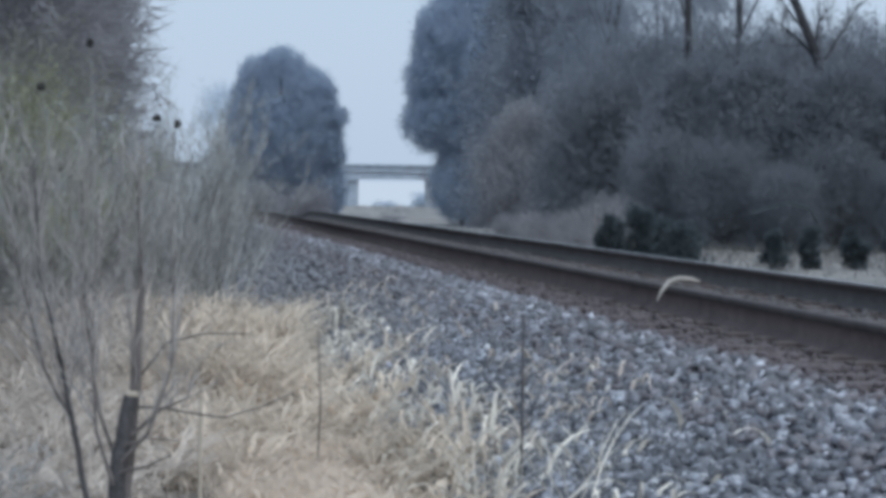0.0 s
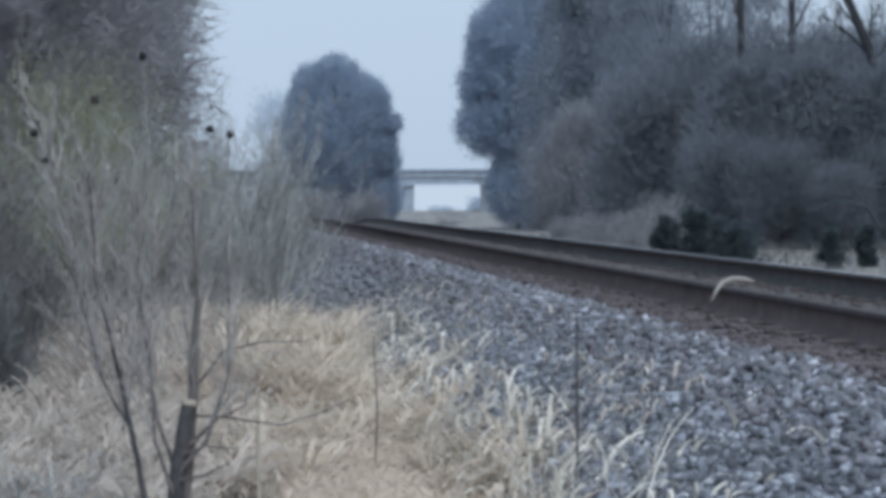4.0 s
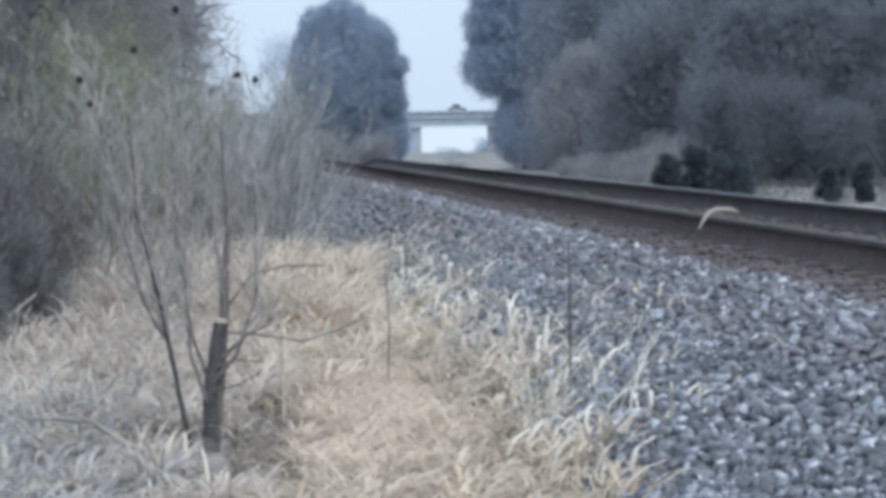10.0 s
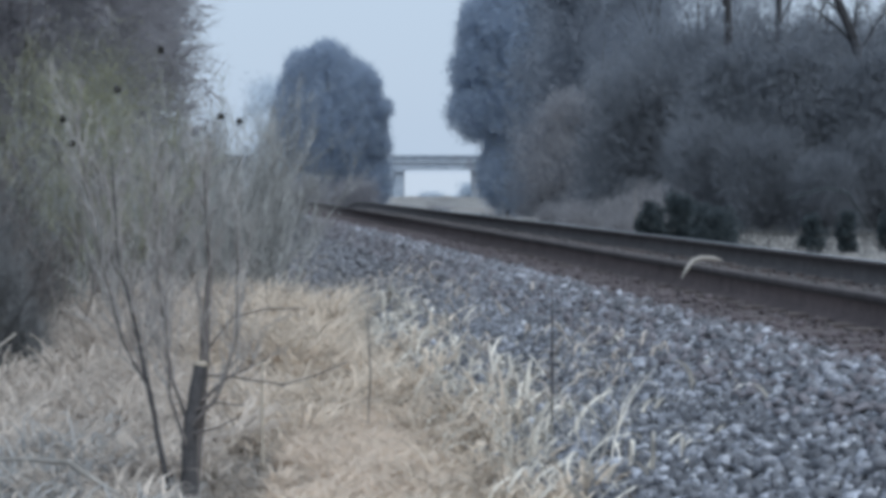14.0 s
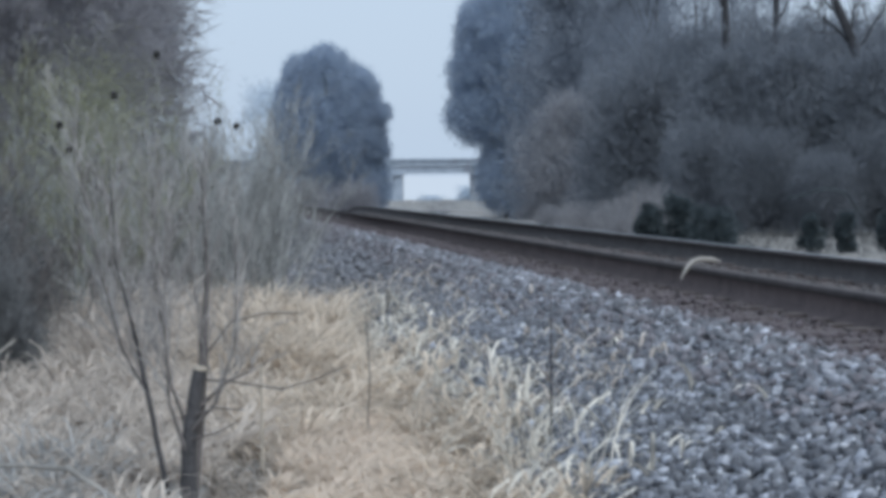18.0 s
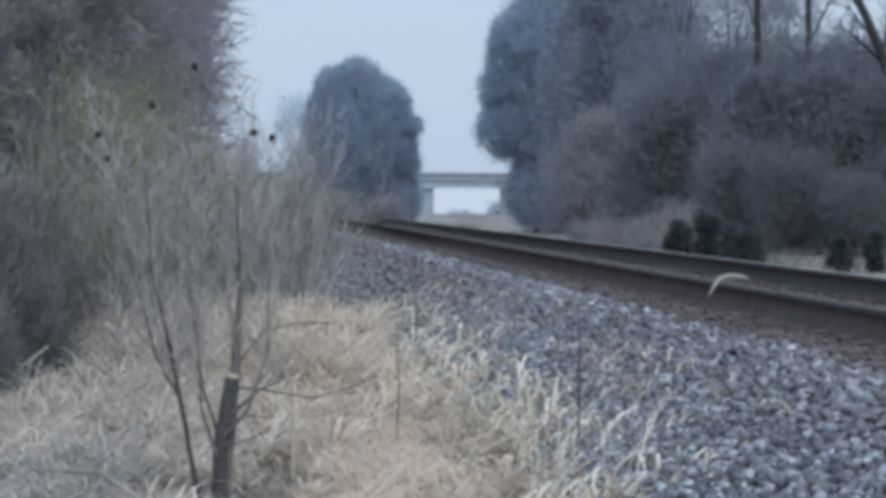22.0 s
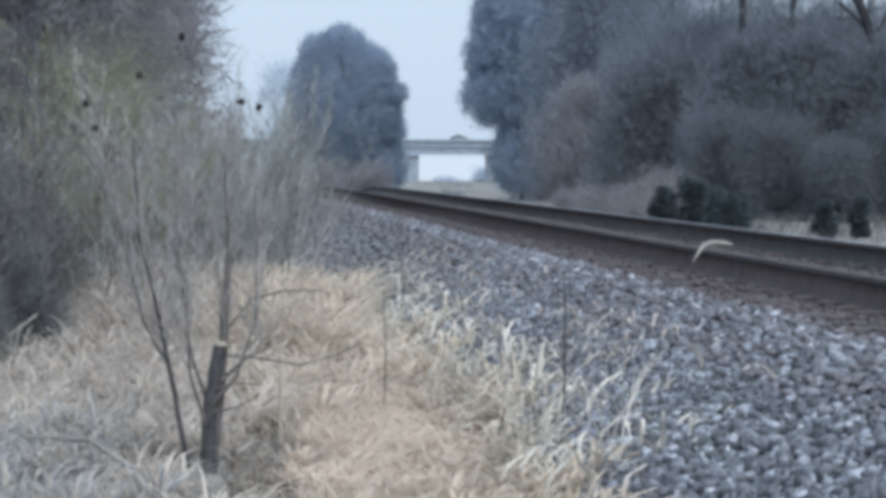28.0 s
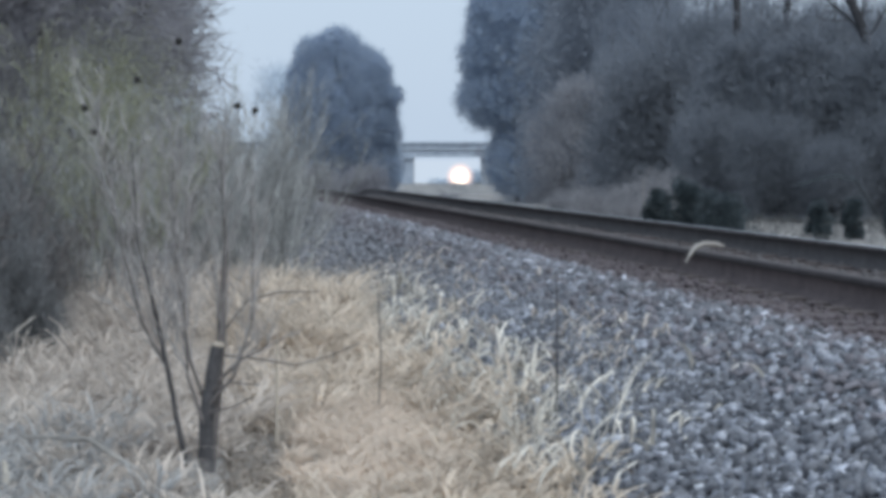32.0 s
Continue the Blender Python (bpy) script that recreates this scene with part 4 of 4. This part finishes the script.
for x, z in ((0.18, 2.0), (0.275, 1.972), (-0.37, 2.14), (-0.14, 2.35), (-0.61, 1.855), (-0.66, 1.985)):
    bm = bmesh.new()
    bmesh.ops.create_icosphere(bm, subdivisions=2, radius=0.02)
    for v in bm.verts:
        v.co *= 1 + 0.6 * noise.noise(v.co * 60 + Vector((x * 9, 0, 0)))
    bmesh.ops.translate(bm, vec=(x, -0.1, z), verts=bm.verts)
    part("seed_head", bm, POD, sapling, "dark round seed head")
    stem([(x * 0.6 - 0.05, 0.0, 1.3), (x * 0.9, -0.06, z - 0.3), (x, -0.1, z)], [0.004, 0.0025, 0.0015], TWIG, sapling, "stalk", "", 4)

# ---- grass ----


def grass(name, seed, x, y, z, length, width, lean, curl, mat, label, az=None, flat=0.0, steps=5):
    """Bent dry blades, each a tapering strip."""
    rng = np.random.default_rng(seed)
    n = len(x)
    az = rng.uniform(0, 2 * np.pi, n) if az is None else az + rng.normal(size=n) * 0.35
    th = flat + np.abs(rng.normal(size=n)) * lean
    kap = rng.uniform(0.35, 1.15, n) * curl + 0.3
    p = np.stack([x, y, z], 1)
    pts = [p]
    for i in range(steps):
        a = th + kap * (i + 0.5) / steps
        dd = np.stack([np.sin(a) * np.cos(az), np.sin(a) * np.sin(az), np.cos(a)], 1)
        p = p + dd * (length / steps)[:, None]
        pts.append(p)
    pts = np.stack(pts, 1)
    side = np.stack([-np.sin(az + 0.6), np.cos(az + 0.6), np.zeros(n)], 1)
    taper = np.interp(np.linspace(0, 1, steps + 1), [0, 0.4, 0.6, 0.8, 1], [1, 1, 0.85, 0.6, 0.15])
    off = side[:, None] * (width[:, None] * taper[None])[..., None] / 2
    v = np.stack([pts - off, pts + off], 2).reshape(n, -1, 3)
    b = (np.arange(n) * (steps + 1) * 2)[:, None]
    f = np.stack([np.concatenate([b + 2 * i, b + 2 * i + 1, b + 2 * i + 3, b + 2 * i + 2], 1) for i in range(steps)], 1).reshape(-1, 4)
    return tagged(new(name, mesh_of(name, v, f, mat)), label, "grass", kind="stuff")


rng = np.random.default_rng(5)


def scatter(n, y0, y1, a0, a1, power=1.0):
    y = y0 + (y1 - y0) * rng.uniform(0, 1, n) ** power
    a = rng.uniform(a0, a1, n)
    x = track_x(y) + a
    z = np.maximum(ballast_z(x, y), land(y) - 0.02)
    return x, y, z


def foot(y):
    """How far up the ballast the grass reaches, from the middle of the track."""
    return np.interp(y, [9, 14, 20, 30, 45], [2.62, 2.62, 2.52, 2.6, 2.75])


def uneven(x, y, sx, sy, seed):
    return np.array([noise.noise(Vector((a * sx, b * sy, seed))) for a, b in zip(x, y)])


def tufted(name, seed, x, y, per, reach, length, width, lean, curl, mat, label):
    """Tufts at x, y: blades that rise from each and arch outwards."""
    k = len(x)
    az = rng.uniform(0, 2 * np.pi, (k, per))
    r = np.sqrt(rng.uniform(0, 1, (k, per))) * reach
    bx, by = (x[:, None] + np.cos(az) * r).ravel(), (y[:, None] + np.sin(az) * r * 1.6).ravel()
    bz = np.maximum(ballast_z(bx, by), land(by)) - 0.03
    ln = (np.asarray(length)[:, None] * rng.uniform(0.55, 1.15, (k, per))).ravel()
    return grass(name, seed, bx, by, bz, ln, rng.uniform(width[0], width[1], k * per), lean, curl, mat, label, az.ravel())


def sown(n, y0, y1, u0, u1, power=1.0):
    """Places in the fan of ground between two bearings, left of the ballast's foot and off the trodden spot and the
    sapling's base, with wedges cleared to fit the camera's view of it.
    """
    y = y0 + (y1 - y0) * rng.uniform(0, 1, n) ** power
    x = rng.uniform(u0, u1, n) * y
    ok = (across(x, y) < -foot(y) - 0.05 + 0.26 * uneven(x, y, 2.6, 1.3, 2))
    ok &= ((x + 0.56) / 0.40) ** 2 + ((y - 13.4) / 2.5) ** 2 > 1
    ok &= ((x + 1.06) / 0.25) ** 2 + ((y - 12.8) / 1.2) ** 2 > 1
    ok &= (np.abs(x / y + 0.083) > 0.014) | (y < 10.4) | (y > 14.3)
    ok &= (np.abs(x / y + 0.106) > 0.017) | (y < 10.5) | (y > 13.0)
    return x[ok], y[ok]


# the tan mound between the sapling and the ballast
x, y = sown(2000, 9.5, 20, -0.092, 0.06, 1.25)
lump = uneven(x, y, 5.0, 2.4, 7)
pick = lump > -0.03
x, y, lump = x[pick], y[pick], lump[pick]
tufted("dry_grass", 6, x, y, 22, 0.12, np.interp(y, [9.5, 14, 20], [0.28, 0.36, 0.48]) * np.clip(1 + 1.2 * lump, 0.55, 1.6), (0.014, 0.029), 0.35, 3.6, STRAW, "tan dry grass in arching tufts on the bank")
# a taller stand behind it
x, y = sown(480, 19, 27, -0.090, -0.042)
lump = uneven(x, y, 2.2, 0.9, 9)
pick = lump > -0.25
x, y, lump = x[pick], y[pick], lump[pick]
tufted("tall_dry_grass", 30, x, y, 22, 0.12, np.interp(x / y, [-0.090, -0.07, -0.055, -0.042], [0.6, 0.68, 0.62, 0.4]) * np.interp(y, [19, 27], [0.9, 1.15]) * np.clip(1 + 0.7 * lump, 0.6, 1.4), (0.014, 0.03), 0.3, 2.3, STRAW, "tall arching tan dead grass behind the sapling")
# duller grass on the far side of the sapling
x, y = sown(1800, 10, 21, -0.185, -0.085, 1.2)
lump = uneven(x, y, 4.2, 2.0, 4)
pick = (lump > -0.03) & (x > -3.3)
x, y, lump = x[pick], y[pick], lump[pick]
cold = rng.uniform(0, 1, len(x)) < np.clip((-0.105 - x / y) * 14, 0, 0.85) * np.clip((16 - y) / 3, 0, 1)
for k, (pick, mat, say) in enumerate(((~cold, STRAWDULL, "dull tan tufts of dead grass round the sapling"), (cold, STRAWCOLD, "cold grey matted grass towards the left of the bank"))):
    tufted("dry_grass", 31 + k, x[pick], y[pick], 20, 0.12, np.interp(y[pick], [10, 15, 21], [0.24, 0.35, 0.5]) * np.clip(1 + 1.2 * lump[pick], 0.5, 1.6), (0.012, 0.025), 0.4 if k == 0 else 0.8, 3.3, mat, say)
x, y = sown(420, 20, 29, -0.15, -0.085)
tufted("tall_dry_grass", 34, x, y, 20, 0.14, np.interp(y, [20, 29], [0.6, 0.85]) * rng.uniform(0.7, 1.25, len(x)), (0.012, 0.026), 0.3, 2.2, STRAWDULL, "tall dull tan grass at the edge of the brush")
# a thin litter of short blades under the tufts, darkened for the shadow pockets
x, y, z = scatter(10000, 8.0, 30, -6.2, -2.55, 1.4)
spot = ((x + 0.56) / 0.30) ** 2 + ((y - 13.6) / 2.2) ** 2 > 1
spot &= ((x + 1.0) / 0.22) ** 2 + ((y - 12.6) / 0.9) ** 2 > 1
x, y, z = x[spot], y[spot], z[spot]
grass("dry_grass", 17, x, y, z, rng.uniform(0.08, 0.18, len(x)), rng.uniform(0.008, 0.018, len(x)), 1.2, 2.0, LITTER, "short matted brown grass litter on the bank", steps=3)
# brown litter by the stub, its colour also carrying the shade there
y = rng.uniform(10.8, 14.4, 2600)
x = y * rng.uniform(-0.098, -0.069, 2600)
grass("dry_grass", 24, x, y, np.maximum(ballast_z(x, y), land(y)), rng.uniform(0.06, 0.16, 2600), rng.uniform(0.008, 0.016, 2600), 1.2, 2.4, LITTER, "brown litter of dead grass beside the cut stub, darkened for its shade", steps=3)
# the trodden spot
x, y = -0.56 + 0.40 * rng.normal(size=24000) * 0.6, 13.4 + 2.5 * rng.normal(size=24000) * 0.6
pick = (x / y > -0.064 + 0.016 * uneven(x, y, 5.0, 2.0, 6)) | (y > 14.5)
x, y = x[pick], y[pick]
z = np.maximum(ballast_z(x, y), land(y)) + rng.uniform(0.0, 0.08, len(x))
grass("dry_grass", 16, x, y, z, rng.uniform(0.08, 0.2, len(x)), rng.uniform(0.010, 0.020, len(x)), 0.25, 0.0, FLAT, "flattened pale straw on a trodden spot", flat=0.95, steps=2)
# single pale blades that loop over along the foot of the ballast
y = 10.2 + 15 * rng.uniform(0, 1, 560) ** 0.75
x = track_x(y) - foot(y) + rng.uniform(-0.30, 0.26, 560)
grass("dry_grass", 8, x, y, ballast_z(x, y), rng.uniform(0.3, 0.52, 560), rng.uniform(0.016, 0.030, 560), 0.25, 3.9, BLEACHED, "pale looping blades of grass along the foot of the ballast")
y = rng.uniform(13, 28, 320)
x = track_x(y) - foot(y) + rng.uniform(0.1, 0.75, 320)
grass("dry_grass", 23, x, y, ballast_z(x, y), rng.uniform(0.2, 0.4, 320), rng.uniform(0.014, 0.027, 320), 0.5, 3.8, STRAWDULL, "curled shreds of dry grass scattered up the ballast")
x, y, z = scatter(70, 10.2, 17, -2.5, -1.9, 1.0)
grass("dry_grass", 18, x, y, z + 0.02, rng.uniform(0.12, 0.30, 70), rng.uniform(0.014, 0.028, 70), 0.9, 3.6, BLEACHED, "bleached shreds of grass over the ballast edge")
x, y, z = scatter(9000, 8.0, 45, -9, -4.6, 1.4)
grass("dry_grass", 7, x, y, z, rng.uniform(0.12, 0.36, len(x)), rng.uniform(0.005, 0.012, len(x)), 1.0, 1.5, STRAWGREY, "weathered grey-tan dead grass under the bushes", steps=3)
x, y, z = scatter(9000, -6, 9, -8, -2.6, 1.0)
grass("dry_grass", 20, x, y, z + 0.02, rng.uniform(0.08, 0.2, len(x)), rng.uniform(0.008, 0.018, len(x)), 1.2, 2.2, STRAW, "short trodden dry grass where the path runs", steps=3)
x, y, z = scatter(9000, 44, 100, 4.0, 20, 1.0)
grass("dry_grass", 9, x, y, z, rng.uniform(0.12, 0.4, len(x)), rng.uniform(0.012, 0.03, len(x)), 0.6, 0.8, STRIP, "pale dry grass strip between track and wood", steps=2)

x, y, z = scatter(6500, 24, 64, -3.8, -2.3, 1.0)
grass("dry_grass", 19, x, y, z, rng.uniform(0.08, 0.24, len(x)), rng.uniform(0.010, 0.022, len(x)), 0.9, 2.2, STRAWGREY, "short weathered grass creeping up the ballast shoulder", steps=3)

for k, (tx, ty, count, say) in enumerate(((0.36, 12.3, 40, "tall thin tuft of bleached grass on the ballast edge"), (0.75, 11.6, 22, "sparse tall tuft of bleached grass among the stones"))):
    x, y = rng.normal(tx, 0.07, count), rng.normal(ty, 0.3, count)
    z = np.maximum(ballast_z(x, y), land(y) - 0.02)
    grass("grass_tuft", 40 + k, x, y, z, rng.uniform(0.3, 0.62, count), rng.uniform(0.004, 0.009, count), 0.22, 1.6, BLEACHED, say)

x, y = rng.uniform(-22, 14, 16000), rng.uniform(430, 640, 16000)
far_z = np.maximum(land(y), np.where(np.abs(across(x, y)) < 3, rail_z(y) - 0.45, -99)) - 0.05
grass("dry_grass", 44, x, y, far_z, rng.uniform(0.2, 0.5, 16000) * np.clip(1 + uneven(x, y, 0.3, 0.05, 3), 0.3, 1.6), rng.uniform(0.10, 0.3, 16000), 0.7, 0.8, STRAWCOLD, "dull dead grass beside the line near the bridge", steps=2)

# a low tuft where the ballast runs out into the grass
x, y = rng.uniform(0.55, 0.95, 26), rng.uniform(13.2, 15.2, 26)
tufted("dry_grass", 45, x, y, 14, 0.1, rng.uniform(0.16, 0.3, 26), (0.010, 0.02), 0.5, 3.4, STRAWDULL, "dull tan tufts where the ballast meets the grass")

# single stalks and the bent leaf over the rail
leafs = np.array([(1.605, 17.65, 0.87), (1.64, 17.72, 0.925), (1.70, 17.85, 0.985), (1.77, 17.9, 1.005), (1.85, 17.94, 1.0), (1.92, 17.98, 0.985)])
wd = np.array([0.015, 0.035, 0.06, 0.068, 0.062, 0.025])
blade = holder("dry_leaf_blade", Matrix(), "broad bleached dead leaf blade arching over the rail", "dead leaf")
piece("blade", mesh_of("blade", *tube(leafs, wd / 3.2, 6), STRAWGREY), blade)
for i, (x, y, z0, z1, r, mat, lab) in enumerate([(0.49, 12.5, -0.02, 1.02, 0.008, BARKDARK, "thin dark dead weed stalk standing in the ballast edge"), (-0.52, 15.0, 0.0, 0.80, 0.0045, BARKDARK, "thin dark dead weed stalk standing in dry grass"), (-1.01, 13.2, 0.44, 0.62, 0.011, CUT, "short pale broken stalk standing in dry grass"), (-2.24, 11.75, -0.02, 0.13, 0.022, BLEACHED, "pale broken stick standing in the grass"), (3.62, 50, -0.02, 1.35, 0.014, STRAWGREY, "tall pale dead weed beside the evergreen bushes")]):
    wk = holder("weed_stalk", pose(x, y, 0), lab, "stalk")
    stem([(0, 0, min(z0, -0.03)), (0.02 * (i % 2), 0, (z0 + z1) / 2), (0.0, 0, z1)], [r, r * 0.9, r * 0.5], mat, wk, "stem", "", 6)

fallen = holder("fallen_branch", Matrix(), "dark fallen branch arching over the grass at the wood's edge", "branch")
stem([(9.4, 70.5, 1.05), (10.0, 70.6, 1.2), (10.5, 70.7, 1.33), (11.1, 70.8, 1.2), (12.0, 72.5, 0.2)], [0.02, 0.03, 0.035, 0.03, 0.02], EVERGREEN, fallen, "branch", "", 6)

stick = holder("fallen_stick", Matrix(), "pale grey dead stick lying in the dry grass", "stick")
stem([(-2.35, 12.9, 0.12), (-1.90, 12.3, 0.17), (-1.60, 11.9, 0.06)], [0.012, 0.016, 0.012], STRAWGREY, stick, "stick", "", 6)
stick2 = holder("fallen_stick", Matrix(), "pale forked dead stick leaning on the dark brush", "stick")
stem([(-3.62, 18.5, 0.05), (-3.45, 18.5, 0.26), (-3.25, 18.6, 0.42)], [0.014, 0.014, 0.008], STRAWGREY, stick2, "stick", "", 6)
stem([(-3.45, 18.5, 0.25), (-3.42, 18.45, 0.02)], [0.009, 0.008], STRAWGREY, stick2, "fork", "", 5)
far_bush = clumped_tree("misty_tree", 81, 6.6, 11, BARK, PALETWIG, "brush beyond the bridge, coloured pale for mist", clumps=60, count=6000, base=0.0, spray=(0.9, 0.2), shape="mound", group="misty brush beyond the bridge", rag=0.5)
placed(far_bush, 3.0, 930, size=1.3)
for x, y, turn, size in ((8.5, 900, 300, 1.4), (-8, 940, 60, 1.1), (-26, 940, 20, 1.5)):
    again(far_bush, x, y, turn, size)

# ---- ballast stones ----
# a broken stone: a lump with six uneven sides
CV = np.array(list(itertools.product((-0.74, 0.74), repeat=3)))
CF = np.array([(0, 1, 3), (0, 3, 2), (4, 7, 5), (4, 6, 7), (0, 5, 1), (0, 4, 5), (2, 3, 7), (2, 7, 6), (0, 2, 6), (0, 6, 4), (1, 5, 7), (1, 7, 3)])


def stone_shapes(n, seed):
    r = np.random.default_rng(seed)
    v = CV[None] + r.uniform(-0.34, 0.34, (n, len(CV), 3))
    return v * np.stack([r.uniform(0.85, 1.45, n), r.uniform(0.7, 1.1, n), r.uniform(0.32, 0.66, n)], 1)[:, None]


def turned(v, r):
    """Each stone at a turn of its own, lying mostly on its flat side."""
    yaw = r.uniform(0, 2 * np.pi, len(v)) / 2
    q = unit(np.stack([np.cos(yaw), r.normal(size=len(v)) * 0.26, r.normal(size=len(v)) * 0.26, np.sin(yaw)], 1))
    w, x, y, z = q.T
    m = np.stack([1 - 2 * (y * y + z * z), 2 * (x * y - z * w), 2 * (x * z + y * w), 2 * (x * y + z * w), 1 - 2 * (x * x + z * z), 2 * (y * z - x * w), 2 * (x * z - y * w), 2 * (y * z + x * w), 1 - 2 * (x * x + y * y)], 1).reshape(-1, 3, 3)
    return np.einsum("nij,nkj->nki", m, v)


def stones(n, y0, y1, a0, a1, size, seed, power, mat=STONES, lift=0.0):
    global rng
    rng = np.random.default_rng(seed)
    x, y, z = scatter(n, y0, y1, a0, a1, power)
    v = turned(stone_shapes(n, seed), rng) * (size * rng.uniform(0.6, 1.35, n))[:, None, None]
    v += np.stack([x, y, z + lift * rng.uniform(0.3, 1, n) + size * rng.uniform(-0.3, 0.75, n)], 1)[:, None]
    f = CF[None] + (np.arange(n) * len(CV))[:, None, None]
    return piece("ballast_stones", mesh_of("ballast_stones", v.reshape(-1, 3), f.reshape(-1, 3), mat), bed, "loose grey crushed stones")


for ob in (stones(32000, 5.5, 22, -2.95, -1.45, 0.031, 91, 1.0), stones(15000, 20, 66, -3.0, -1.4, 0.036, 92, 1.4, CALMSTONES), stones(7500, -6, 5.6, -3.0, 2.6, 0.042, 97, 1.0), stones(6500, 8, 66, -0.72, 1.9, 0.03, 93, 1.3, DUSTSTONES, 0.04), stones(9000, 6, 64, -1.52, -0.86, 0.018, 96, 1.3, RUSTSTONES, 0.05), stones(2600, 5.5, 40, -1.75, -1.42, 0.029, 98, 1.2, STONES, 0.05), stones(1900, 5.5, 21, -2.85, -1.5, 0.015, 99, 1.0, CHIPS, 0.03), stones(4500, 6, 50, -2.0, -1.36, 0.025, 89, 1.2, MAUVESTONES, 0.045)):
    tagged(ob, kind="stuff")
rng = np.random.default_rng(94)
kinds = [mesh_of("ballast_stone", v, CF, STONE) for v in stone_shapes(8, 95)]
sx, sy, sz = scatter(300, 7, 19, -2.95, -1.5, 1.2)
for i in range(300):
    ob = piece("ballast_stone", kinds[i % 8], bed)
    k = float(rng.uniform(0.03, 0.048))
    ob.matrix_basis = pose(float(sx[i]), float(sy[i]), float(sz[i]) + k * 0.5, float(rng.normal(0, 18)), float(rng.normal(0, 18)), float(rng.uniform(0, 360))) @ Matrix.Diagonal((k, k, k, 1))


# ---- what moves ----
def motions():
    for ob, t, lane in cars:
        def at(s):
            way = -1 if lane > 0 else 1
            return pose(-4.0 + way * 28 * (s - t), 630 + lane, 7.48, 0, 0, 0 if way > 0 else 180)
        times = sorted({0.0, 0.3, max(0.6, t - 1.0), t - 0.5 if t > 1.2 else 0.9, t, min(31.7, t + 0.5), min(31.85, t + 1.0), 32.0})
        walk(ob, [(s, at(s)) for s in times])
    # the locomotive runs along the rails; its glare disc turns from edge-on so the glow widens
    run = [(0.0, 1190), (20.0, 900), (25.0, 812), (28.0, 764), (29.0, 748), (29.5, 740), (30.0, 732), (30.5, 724), (31.0, 716), (31.5, 708), (32.0, 700)]
    walk(loco, [(t, pose(float(track_x(y)) - 0.1, y, float(rail_z(y)))) for t, y in run])
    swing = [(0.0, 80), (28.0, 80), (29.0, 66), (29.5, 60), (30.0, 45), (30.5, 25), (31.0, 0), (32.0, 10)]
    walk(glare_disc, [(t, pose(0, -0.9, 3.0, 0, 0, a)) for t, a in swing])


motions()
